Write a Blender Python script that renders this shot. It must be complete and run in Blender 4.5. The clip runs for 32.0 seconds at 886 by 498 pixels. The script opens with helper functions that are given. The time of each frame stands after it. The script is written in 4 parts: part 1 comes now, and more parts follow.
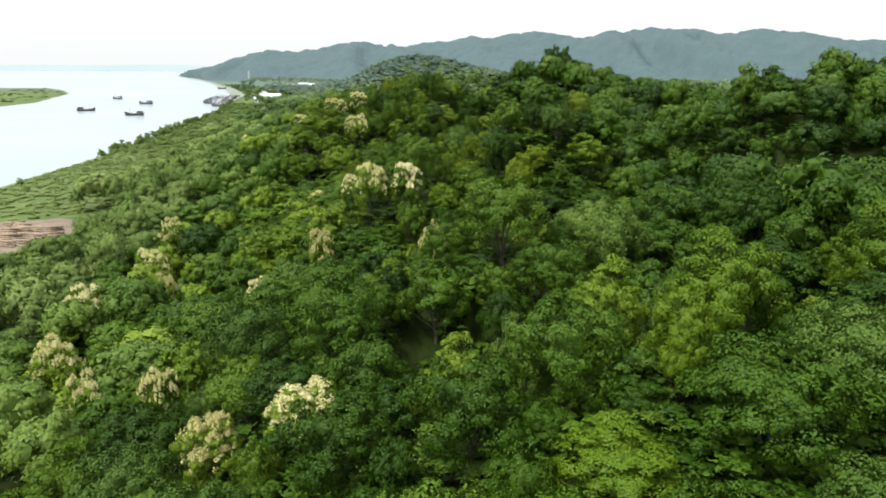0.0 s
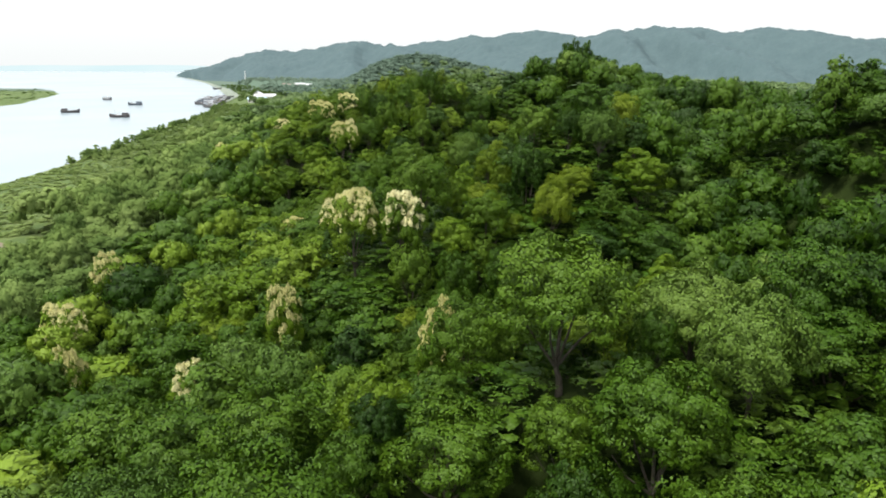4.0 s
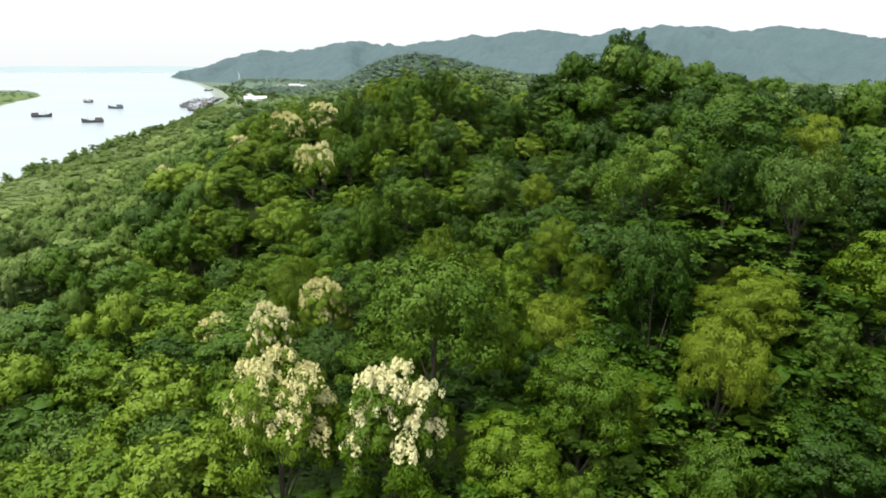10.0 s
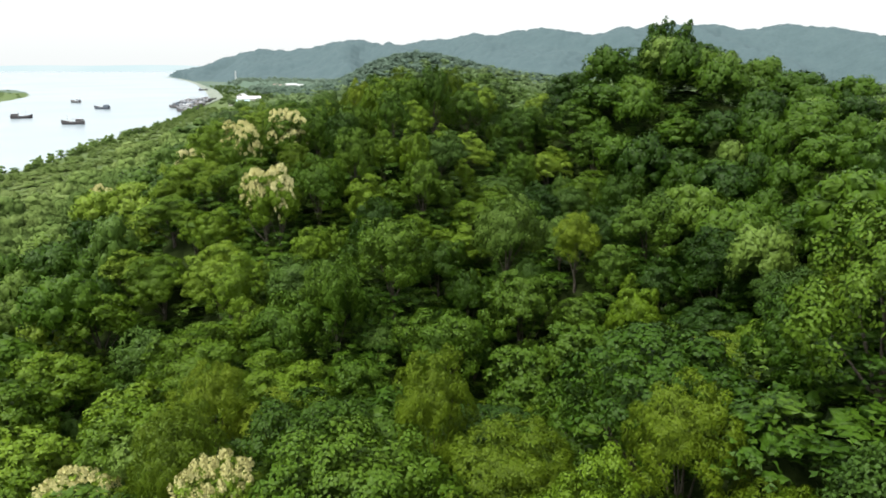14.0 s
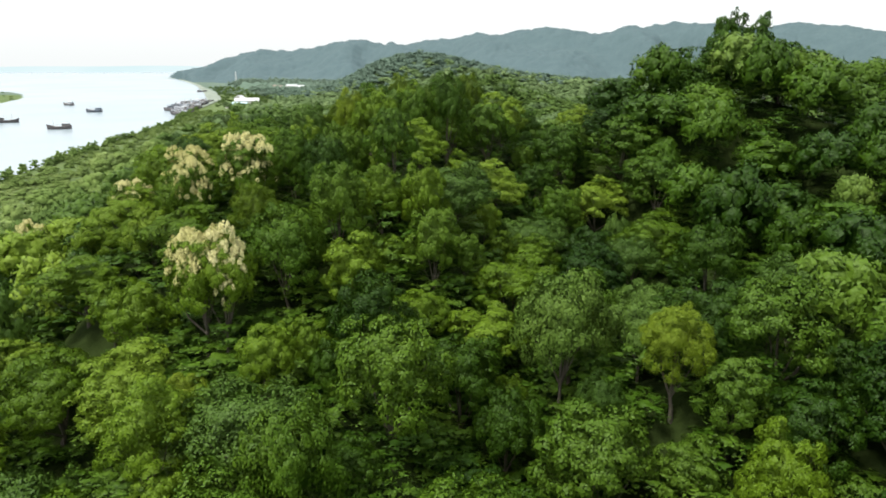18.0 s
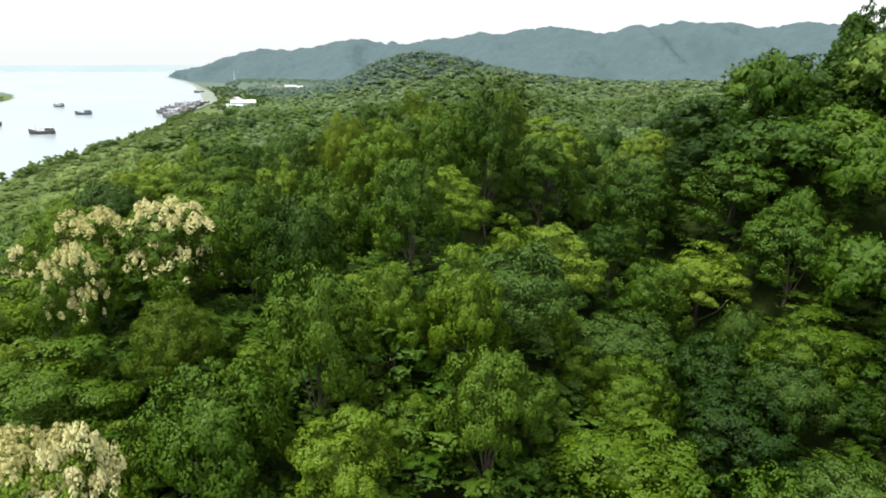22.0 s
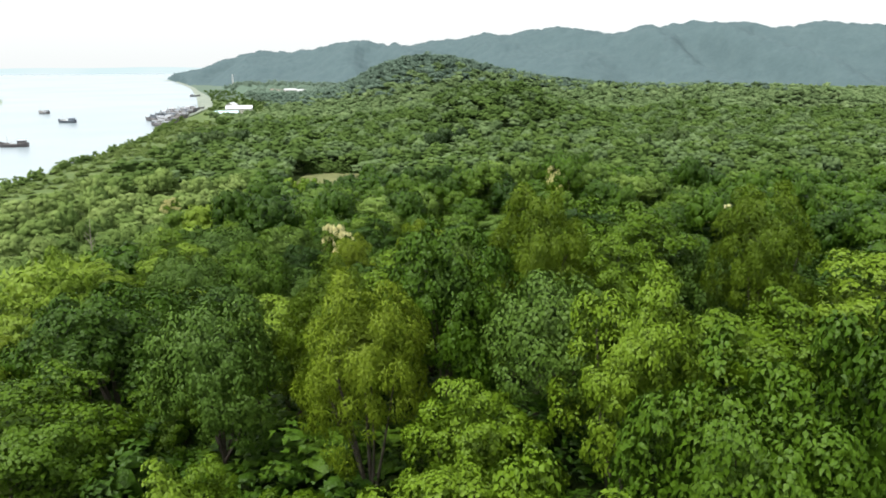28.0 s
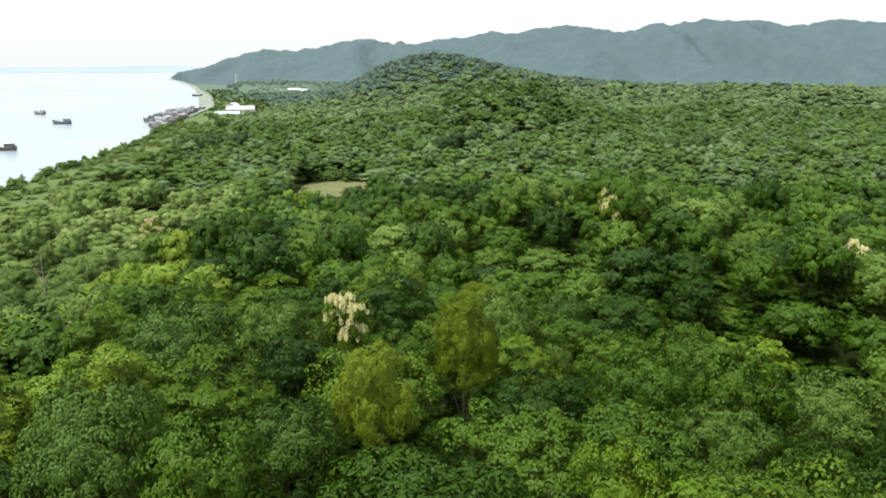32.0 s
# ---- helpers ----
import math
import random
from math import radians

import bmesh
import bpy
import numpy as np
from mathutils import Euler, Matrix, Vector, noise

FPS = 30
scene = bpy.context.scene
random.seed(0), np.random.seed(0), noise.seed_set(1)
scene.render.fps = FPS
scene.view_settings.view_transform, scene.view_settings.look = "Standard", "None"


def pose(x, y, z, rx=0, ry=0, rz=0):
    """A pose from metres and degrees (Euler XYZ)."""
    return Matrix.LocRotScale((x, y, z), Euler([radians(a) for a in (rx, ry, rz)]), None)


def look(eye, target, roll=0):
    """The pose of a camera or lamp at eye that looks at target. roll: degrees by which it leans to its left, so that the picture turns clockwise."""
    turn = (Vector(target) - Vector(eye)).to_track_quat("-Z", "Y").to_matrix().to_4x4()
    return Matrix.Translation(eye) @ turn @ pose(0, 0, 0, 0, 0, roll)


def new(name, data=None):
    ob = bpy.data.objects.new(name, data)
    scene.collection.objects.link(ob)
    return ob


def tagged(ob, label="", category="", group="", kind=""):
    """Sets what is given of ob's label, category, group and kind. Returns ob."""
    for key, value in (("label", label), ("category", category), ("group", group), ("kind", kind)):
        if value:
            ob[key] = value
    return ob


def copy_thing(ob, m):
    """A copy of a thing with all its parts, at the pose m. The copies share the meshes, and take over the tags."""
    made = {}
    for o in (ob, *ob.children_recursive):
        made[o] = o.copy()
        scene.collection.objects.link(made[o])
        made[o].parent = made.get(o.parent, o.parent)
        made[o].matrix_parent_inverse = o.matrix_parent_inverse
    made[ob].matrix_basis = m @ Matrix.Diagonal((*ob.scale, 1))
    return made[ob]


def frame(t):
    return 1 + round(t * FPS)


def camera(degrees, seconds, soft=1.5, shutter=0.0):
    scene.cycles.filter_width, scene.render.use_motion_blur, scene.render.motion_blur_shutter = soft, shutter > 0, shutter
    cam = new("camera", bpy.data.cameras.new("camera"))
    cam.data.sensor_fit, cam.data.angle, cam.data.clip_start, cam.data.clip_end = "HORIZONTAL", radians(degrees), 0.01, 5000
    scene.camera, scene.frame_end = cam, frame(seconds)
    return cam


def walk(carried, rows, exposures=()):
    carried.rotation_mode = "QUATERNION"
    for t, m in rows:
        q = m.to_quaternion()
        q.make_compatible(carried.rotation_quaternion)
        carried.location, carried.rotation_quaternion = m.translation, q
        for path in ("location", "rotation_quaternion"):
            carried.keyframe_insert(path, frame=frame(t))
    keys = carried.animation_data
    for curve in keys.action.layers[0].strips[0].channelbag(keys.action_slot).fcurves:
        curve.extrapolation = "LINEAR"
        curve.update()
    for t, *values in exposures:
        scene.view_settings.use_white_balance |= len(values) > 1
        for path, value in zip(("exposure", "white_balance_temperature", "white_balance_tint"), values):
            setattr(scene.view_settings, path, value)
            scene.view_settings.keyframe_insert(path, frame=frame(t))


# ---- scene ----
import collections

cam = camera(66.18, 32.0, soft=1.8)


def turned(x, y, z, yaw, pitch, roll):
    """Eye, heading to the left of +y, tilt upwards and lean, in degrees."""
    a, b = radians(yaw), radians(pitch)
    ahead = Vector((-math.sin(a) * math.cos(b), math.cos(a) * math.cos(b), math.sin(b)))
    return look((x, y, z), Vector((x, y, z)) + ahead, roll)


PATH = [
    (0, turned(-0.10, -0.24, 42.07, -4.487, -15.073, 0.281)),
    (1, turned(0.42, 6.89, 41.80, -4.466, -15.070, 0.293)),
    (2, turned(0.63, 14.23, 41.67, -4.452, -15.057, 0.302)),
    (3, turned(0.79, 21.27, 41.43, -4.486, -15.076, 0.268)),
    (4, turned(1.05, 28.52, 41.27, -4.505, -15.070, 0.218)),
    (5, turned(1.13, 35.74, 41.22, -4.487, -15.061, 0.157)),
    (6, turned(1.23, 43.35, 41.19, -4.479, -15.059, 0.101)),
    (7, turned(1.41, 51.23, 41.14, -4.487, -15.042, 0.076)),
    (8, turned(1.67, 58.96, 41.04, -4.548, -15.024, 0.086)),
    (9, turned(2.05, 66.60, 40.96, -4.569, -15.024, 0.121)),
    (10, turned(2.43, 75.38, 40.93, -4.571, -15.028, 0.141)),
    (11, turned(2.90, 83.24, 40.80, -4.560, -15.026, 0.132)),
    (12, turned(3.38, 90.78, 40.73, -4.544, -15.028, 0.168)),
    (13, turned(4.02, 97.44, 40.59, -4.548, -15.050, 0.171)),
    (14, turned(4.65, 103.66, 40.51, -4.530, -15.085, 0.144)),
    (15, turned(5.21, 109.72, 40.51, -4.475, -15.119, 0.101)),
    (16, turned(5.53, 116.01, 40.61, -4.395, -15.138, 0.048)),
    (17, turned(5.43, 122.49, 40.90, -4.298, -15.119, 0.013)),
    (18, turned(5.13, 129.06, 41.18, -4.270, -15.100, -0.003)),
    (19, turned(4.75, 135.89, 41.49, -4.298, -15.081, 0.012)),
    (20, turned(4.39, 142.81, 41.82, -4.335, -15.086, 0.063)),
    (21, turned(4.31, 149.34, 42.20, -4.305, -15.123, 0.069)),
    (22, turned(4.25, 155.71, 42.58, -4.227, -15.158, 0.055)),
    (23, turned(4.05, 161.91, 43.02, -4.161, -15.179, 0.056)),
    (24, turned(3.53, 168.45, 43.51, -4.107, -15.229, 0.061)),
    (25, turned(2.95, 175.78, 44.02, -4.126, -15.247, -0.018)),
    (26, turned(2.26, 183.51, 44.42, -4.135, -15.214, -0.135)),
    (27, turned(1.64, 190.97, 44.60, -4.087, -15.140, -0.201)),
    (28, turned(1.05, 197.95, 44.62, -4.071, -15.101, -0.174)),
    (29, turned(0.70, 204.39, 44.61, -4.060, -15.086, -0.109)),
    (30, turned(0.40, 210.08, 44.56, -4.020, -15.131, -0.050)),
    (31, turned(-0.20, 215.71, 44.61, -3.867, -15.166, -0.046)),
    (32, turned(-1.08, 221.33, 44.71, -3.723, -15.172, -0.123)),
]
walk(cam, PATH)

# ---- world and sun: bright overcast noon ----
world = bpy.data.worlds.new("overcast")
scene.world = world
world.use_nodes = True
wn, wl = world.node_tree.nodes, world.node_tree.links
wn.clear()
sky = wn.new("ShaderNodeTexSky")
sky.sky_type, sky.sun_disc, sky.sun_elevation, sky.sun_rotation = "NISHITA", False, radians(62), radians(200)
sky.air_density, sky.dust_density = 1.0, 4.0
clear = wn.new("ShaderNodeBackground")
clear.inputs["Strength"].default_value = 0.06
wl.new(sky.outputs["Color"], clear.inputs["Color"])
cloud = wn.new("ShaderNodeBackground")
cloud.inputs["Color"].default_value = (0.97, 1.0, 1.0, 1)
cloud.inputs["Strength"].default_value = 0.95
both = wn.new("ShaderNodeAddShader")
wl.new(clear.outputs[0], both.inputs[0])
wl.new(cloud.outputs[0], both.inputs[1])
out = wn.new("ShaderNodeOutputWorld")
wl.new(both.outputs[0], out.inputs["Surface"])

lamp = bpy.data.lights.new("sun", "SUN")
lamp.energy, lamp.angle, lamp.color = 4.4, radians(14), (1.0, 0.96, 0.9)
sun = new("sun", lamp)
sun.matrix_world = look((-140, -90, 300), (0, 0, 0))


# ---- materials ----
def blank(name):
    m = bpy.data.materials.new(name)
    m.use_nodes = True
    n = m.node_tree.nodes
    n.clear()
    return m, n, m.node_tree.links


def noise_at(n, l, scale, detail=3.0, coord=None):
    t = n.new("ShaderNodeTexNoise")
    t.inputs["Scale"].default_value, t.inputs["Detail"].default_value = scale, detail
    if coord is not None:
        l.new(coord, t.inputs["Vector"])
    return t.outputs["Fac"]


def ramp(n, l, fac, stops):
    r = n.new("ShaderNodeValToRGB")
    while len(r.color_ramp.elements) < len(stops):
        r.color_ramp.elements.new(0.5)
    for e, (p, c) in zip(r.color_ramp.elements, stops):
        e.position, e.color = p, (*c, 1)
    l.new(fac, r.inputs["Fac"])
    return r.outputs["Color"]


def calc(n, l, op, a, b):
    m = n.new("ShaderNodeMath")
    m.operation = op
    for s, v in zip(m.inputs, (a, b)):
        if isinstance(v, (int, float)):
            s.default_value = v
        else:
            l.new(v, s)
    return m.outputs[0]


def leaf_material(name, dark, mid, light, through_light=0.05, rough=0.5, gloss=0.17):
    """Leaves: colour varies from tree to tree, from patch to patch and from leaf to leaf."""
    m, n, l = blank(name)
    geo, info = n.new("ShaderNodeNewGeometry"), n.new("ShaderNodeObjectInfo")
    patch = noise_at(n, l, 0.17, 2.0, geo.outputs["Position"])
    broad = noise_at(n, l, 0.035, 2.0, geo.outputs["Position"])
    tint = n.new("ShaderNodeAttribute")
    tint.attribute_name = "tint"
    v = calc(n, l, "MULTIPLY", info.outputs["Random"], 0.75)
    v = calc(n, l, "ADD", v, calc(n, l, "MULTIPLY", tint.outputs["Fac"], 0.6))
    v = calc(n, l, "ADD", v, calc(n, l, "MULTIPLY", geo.outputs["Random Per Island"], 0.18))
    v = calc(n, l, "ADD", v, calc(n, l, "MULTIPLY", patch, 0.5))
    v = calc(n, l, "ADD", v, calc(n, l, "MULTIPLY", broad, 0.5))
    v = calc(n, l, "SUBTRACT", v, 0.5)
    col = ramp(n, l, v, [(0.05, dark), (0.5, mid), (0.95, light)])
    p = n.new("ShaderNodeBsdfPrincipled")
    p.inputs["Roughness"].default_value = rough
    p.inputs["Specular IOR Level"].default_value = gloss
    l.new(col, p.inputs["Base Color"])
    b = n.new("ShaderNodeBump")
    b.inputs["Strength"].default_value, b.inputs["Distance"].default_value = 0.7, 0.12
    l.new(noise_at(n, l, 5.0, 2.0, geo.outputs["Position"]), b.inputs["Height"])
    l.new(b.outputs[0], p.inputs["Normal"])
    tr = n.new("ShaderNodeBsdfTranslucent")
    l.new(col, tr.inputs["Color"])
    mix = n.new("ShaderNodeMixShader")
    mix.inputs["Fac"].default_value = through_light
    l.new(p.outputs[0], mix.inputs[1])
    l.new(tr.outputs[0], mix.inputs[2])
    o = n.new("ShaderNodeOutputMaterial")
    l.new(mix.outputs[0], o.inputs["Surface"])
    return m


def plain_material(name, stops, scale, rough=0.8, metal=0.0, bump=0.0, bump_scale=8.0, spec=0.4, world_space=True):
    """A surface whose colour wanders between the stops at the given scale, with finer grain and relief."""
    m, n, l = blank(name)
    geo, tc = n.new("ShaderNodeNewGeometry"), n.new("ShaderNodeTexCoord")
    co = geo.outputs["Position"] if world_space else tc.outputs["Object"]
    v = calc(n, l, "ADD", calc(n, l, "MULTIPLY", noise_at(n, l, scale, 4.0, co), 0.7), calc(n, l, "MULTIPLY", noise_at(n, l, scale * 9, 3.0, co), 0.3))
    col = ramp(n, l, v, stops)
    p = n.new("ShaderNodeBsdfPrincipled")
    p.inputs["Roughness"].default_value, p.inputs["Metallic"].default_value = rough, metal
    p.inputs["Specular IOR Level"].default_value = spec
    l.new(col, p.inputs["Base Color"])
    if bump:
        b = n.new("ShaderNodeBump")
        b.inputs["Strength"].default_value, b.inputs["Distance"].default_value = bump, 0.3
        l.new(noise_at(n, l, bump_scale, 4.0, co), b.inputs["Height"])
        l.new(b.outputs[0], p.inputs["Normal"])
    o = n.new("ShaderNodeOutputMaterial")
    l.new(p.outputs[0], o.inputs["Surface"])
    return m


M_BROAD = leaf_material("broad_leaf", (0.017, 0.046, 0.002), (0.048, 0.104, 0.005), (0.097, 0.168, 0.013))
M_LIGHT = leaf_material("light_leaf", (0.054, 0.108, 0.004), (0.102, 0.177, 0.008), (0.152, 0.232, 0.02))
M_PALE = leaf_material("grey_green_leaf", (0.038, 0.082, 0.01), (0.07, 0.132, 0.017), (0.12, 0.192, 0.03))
M_OLIVE = leaf_material("feathery_olive_leaf", (0.075, 0.128, 0.006), (0.128, 0.195, 0.01), (0.186, 0.255, 0.02), 0.2)
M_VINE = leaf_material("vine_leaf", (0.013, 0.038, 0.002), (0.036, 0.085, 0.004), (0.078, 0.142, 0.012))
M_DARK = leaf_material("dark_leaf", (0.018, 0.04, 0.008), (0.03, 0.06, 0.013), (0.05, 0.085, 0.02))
# Distant leaves pale and turn bluer in steps: aerial haze put into the colour.
M_FAR = leaf_material("far_leaf_haze_tint", (0.066, 0.112, 0.028), (0.106, 0.168, 0.042), (0.162, 0.23, 0.062), 0.1, 0.85, 0.03)
M_REMOTE = leaf_material("remote_leaf_haze_tint", (0.086, 0.134, 0.054), (0.124, 0.186, 0.074), (0.178, 0.248, 0.106), 0.1, 0.85, 0.03)
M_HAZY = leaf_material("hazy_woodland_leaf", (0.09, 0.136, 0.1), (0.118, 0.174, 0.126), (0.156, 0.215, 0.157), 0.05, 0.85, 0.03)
# Pale bank leaves, lightened further for the haze towards the river.
M_BANK = leaf_material("pale_hazed_bank_leaf", (0.085, 0.142, 0.036), (0.14, 0.208, 0.054), (0.2, 0.27, 0.084), 0.1, 0.75, 0.05)
M_BLOSSOM = leaf_material("cream_blossom", (0.44, 0.42, 0.16), (0.62, 0.59, 0.27), (0.76, 0.73, 0.42), 0.15)
M_BARK = plain_material("bark", [(0.3, (0.045, 0.037, 0.026)), (0.7, (0.12, 0.105, 0.078))], 1.5, 0.9, bump=0.6, bump_scale=12)
M_DEADWOOD = plain_material("weathered_deadwood", [(0.35, (0.15, 0.138, 0.11)), (0.65, (0.28, 0.255, 0.21))], 2.0, 0.9, bump=0.5, bump_scale=9)
# Floor colour is set very dark to add to the shade between trees.
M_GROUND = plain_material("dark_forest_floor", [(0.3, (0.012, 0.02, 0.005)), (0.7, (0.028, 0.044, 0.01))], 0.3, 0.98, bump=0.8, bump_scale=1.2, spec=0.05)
M_GRASS = plain_material("river_bank_grass", [(0.3, (0.055, 0.094, 0.02)), (0.5, (0.088, 0.138, 0.033)), (0.68, (0.145, 0.186, 0.056))], 0.13, 0.95, bump=0.9, bump_scale=0.8)
# Far grass is greyed and blued: distance haze is part of its colour.
M_FAR_GRASS = plain_material("far_grass_haze_tint", [(0.3, (0.08, 0.125, 0.085)), (0.7, (0.11, 0.16, 0.112))], 0.02, 0.95)
M_MUD = plain_material("silty_shore_mud", [(0.35, (0.16, 0.2, 0.15)), (0.65, (0.26, 0.29, 0.23))], 0.05, 0.7)
M_EARTH = plain_material("bare_earth", [(0.35, (0.14, 0.112, 0.082)), (0.65, (0.25, 0.205, 0.15))], 0.2, 0.95)
M_FIELD = plain_material("mown_field", [(0.35, (0.11, 0.13, 0.043)), (0.65, (0.18, 0.185, 0.072))], 0.15, 0.95)
# The hills' blue-green is aerial haze mixed into the colour of their woods.
M_HILL = leaf_material("hill_woods_haze_tint", (0.064, 0.1, 0.108), (0.09, 0.134, 0.141), (0.12, 0.169, 0.167), 0.05, 0.9, 0.1)


def water_material():
    m, n, l = blank("silty_river_water")
    geo = n.new("ShaderNodeNewGeometry")
    p = n.new("ShaderNodeBsdfPrincipled")
    l.new(ramp(n, l, noise_at(n, l, 0.006, 3.0, geo.outputs["Position"]), [(0.3, (0.3, 0.37, 0.4)), (0.7, (0.36, 0.43, 0.46))]), p.inputs["Base Color"])
    p.inputs["Roughness"].default_value, p.inputs["IOR"].default_value = 0.22, 1.33
    b = n.new("ShaderNodeBump")
    b.inputs["Strength"].default_value, b.inputs["Distance"].default_value = 0.25, 0.1
    l.new(noise_at(n, l, 0.5, 4.0, geo.outputs["Position"]), b.inputs["Height"])
    l.new(b.outputs[0], p.inputs["Normal"])
    o = n.new("ShaderNodeOutputMaterial")
    l.new(p.outputs[0], o.inputs["Surface"])
    return m


M_WATER = water_material()


# ---- the lie of the land ----
# Wooded knolls: x, y, half-widths across and along, rise of the canopy.
KNOLLS = [
    (15.9, 60.6, 26.3, 36.6, 29.5), (94.4, 122.8, 25.7, 31.2, 20.4), (27.3, 119.7, 14.2, 13.2, 18.7), (14.3, 188.0, 29.7, 11.2, 6.6),
    (16.7, 222.2, 19.1, 22.8, 19.9), (62.6, 186.4, 27.6, 45.4, 14.5), (38.5, 230.2, 7.9, 32.0, 11.3), (-15.9, 211.9, 26.8, 65.9, 23.2),
    (41.3, 144.4, 14.9, 19.1, 11.2), (9.1, 131.0, 34.4, 12.9, 11.4), (71.3, 659.4, 56.5, 62.1, 24.2), (20.2, 307.6, 45.4, 48.3, 30.3),
    (114.8, 207.6, 67.3, 100.1, 22.5), (86.7, 42.6, 58.0, 55.2, 30.9), (52.8, 223.3, 12.5, 16.6, 17.0), (69.9, 124.8, 10.0, 17.3, 10.8),
    (71.0, 222.0, 11.0, 18.0, 6.5),
]
# Spurs that run down from them and the gullies between.
SPURS = [
    (24.7, 170.7, 11.3, 7.9, 10.8), (-19.6, 168.7, 6.7, 17.2, -12.1), (4.9, 52.7, 7.9, 11.1, -15.5), (2.8, 109.1, 11.5, 7.7, 13.1),
    (19.0, 83.5, 18.8, 13.9, -15.3), (21.7, 54.6, 15.5, 18.1, -19.1), (13.7, 304.3, 27.0, 32.1, -20.5), (3.0, 166.5, 6.4, 9.8, 5.2),
    (39.9, 277.7, 14.0, 15.5, -10.8), (-32.9, 194.4, 7.8, 29.2, -7.7), (-42.8, 256.5, 17.2, 30.2, 5.7), (52.3, 309.8, 21.5, 14.5, -7.7),
    (-2.3, 74.5, 6.4, 6.5, -9.3), (-30.3, 132.8, 18.1, 9.0, -9.7), (6.5, 200.0, 6.8, 13.8, 7.0),
]
FAR_KNOLLS = [(50, 1020, 80, 170, 40), (-10, 1120, 60, 160, 18), (160, 960, 90, 150, 18), (330, 900, 130, 150, 14), (540, 850, 170, 150, 10), (215, 690, 45, 45, 8), (340, 740, 50, 40, 9)]
SHORE_Y = [-400, 200, 320, 420, 520, 630, 730, 870, 985, 1270, 1670, 2050, 2920, 4900]
SHORE_X = [-150, -139, -137, -143, -152, -155, -172, -195, -212, -291, -411, -541, -862, -1000]
CREST_X = [-880, -760, -640, -540, -470, -390, -320, -240, -130, -70, 0, 36, 90, 150, 193, 260, 283, 323, 358, 396, 435, 474, 504, 534, 594, 656, 697, 746, 795, 836, 867, 907, 944, 1100]
CREST_Y = [2900, 2750, 2600, 2480, 2400, 2330, 2270, 2200, 2090, 2020, 1900, 1850, 1850, 1850, 1845, 1750, 1714, 1651, 1587, 1547, 1517, 1496, 1481, 1470, 1452, 1436, 1426, 1414, 1402, 1394, 1387, 1379, 1373, 1350]
CREST_Z = [-5, 8, 31, 56, 72, 83, 80, 83, 101, 100, 94, 85, 101, 100, 107, 105, 109, 117, 120, 112, 100, 111, 113, 117, 116, 115, 106, 114, 113, 105, 94, 91, 92, 97]


def shore_x(y):
    return np.interp(y, SHORE_Y, SHORE_X)


def bar_x(y):
    """The edge of the grassy bar across the channel."""
    return np.interp(y, [300, 500, 730, 800, 1071, 1200, 1293], [-560, -430, -391, -391, -470, -535, -600])


def canopy(x, y):
    """Height of the treetops."""
    z = np.full(np.shape(x), 10.0)
    for a, b, c, d, e in KNOLLS + SPURS + FAR_KNOLLS:
        z = z + e * np.exp(-(((x - a) / c) ** 2) - ((y - b) / d) ** 2)
    return z


def land(x, y):
    """Height of the ground: the treetops less nine metres, sloping into the river."""
    inland = x - shore_x(y)
    z = np.maximum(canopy(x, y) - 9.0, 1.0)
    bank = np.clip(inland / 14.0, -1.0, 1.0)
    z = np.where(inland < 14, np.minimum(z, bank * 1.0 + np.minimum(0, bank) * 2), z)
    bar = np.minimum(bar_x(y) - x, 1300 - y) / 10.0
    return np.where(bar > -1, np.maximum(z, np.clip(bar, -3, 1.2)), z)


def mesh_from(name, verts, faces, material, smooth=False, normals=None):
    """A mesh from numpy arrays: faces is a list of index arrays, each of one width."""
    me = bpy.data.meshes.new(name)
    verts = np.asarray(verts, np.float32)
    me.vertices.add(len(verts))
    me.vertices.foreach_set("co", verts.ravel())
    loops = np.concatenate([np.asarray(f, np.int32).ravel() for f in faces])
    sizes = np.concatenate([np.full(len(f), np.shape(f)[1], np.int32) for f in faces])
    me.loops.add(len(loops))
    me.loops.foreach_set("vertex_index", loops)
    me.polygons.add(len(sizes))
    me.polygons.foreach_set("loop_start", np.r_[0, np.cumsum(sizes)[:-1]].astype(np.int32))
    if smooth:
        me.polygons.foreach_set("use_smooth", np.ones(len(sizes), bool))
    me.materials.append(material)
    me.update(calc_edges=True)
    if normals is not None:
        me.attributes.new("custom_normal", "FLOAT_VECTOR", "POINT").data.foreach_set("vector", np.asarray(normals, np.float32).ravel())
        me.update()
    return me


def grid_faces(rows, cols):
    i = (np.arange(rows - 1)[:, None] * cols + np.arange(cols - 1)[None]).ravel()
    return np.stack([i, i + 1, i + cols + 1, i + cols], 1)


def part(name, bm, material, parent, label=""):
    me = bpy.data.meshes.new(name)
    bm.to_mesh(me)
    bm.free()
    me.materials.append(material)
    ob = new(name, me)
    ob.parent = parent
    return tagged(ob, label)


def piece(name, me, parent, label=""):
    ob = new(name, me)
    ob.parent = parent
    return tagged(ob, label)


# Ground: one sheet, fine near the flight line and wide at the rim.
gx = np.unique(np.r_[np.linspace(-4900, -700, 22), np.arange(-700, -180, 20), np.arange(-180, 260, 4.0), np.arange(260, 900, 20), np.linspace(900, 4900, 20)])
gy = np.unique(np.r_[np.linspace(-4900, -120, 22), np.arange(-120, 700, 5.0), np.arange(700, 3000, 20), np.linspace(3000, 4900, 12)])
X, Y = np.meshgrid(gx, gy)
Z = land(X, Y)
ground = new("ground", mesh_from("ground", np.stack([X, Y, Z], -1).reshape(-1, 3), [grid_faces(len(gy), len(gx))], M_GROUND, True))
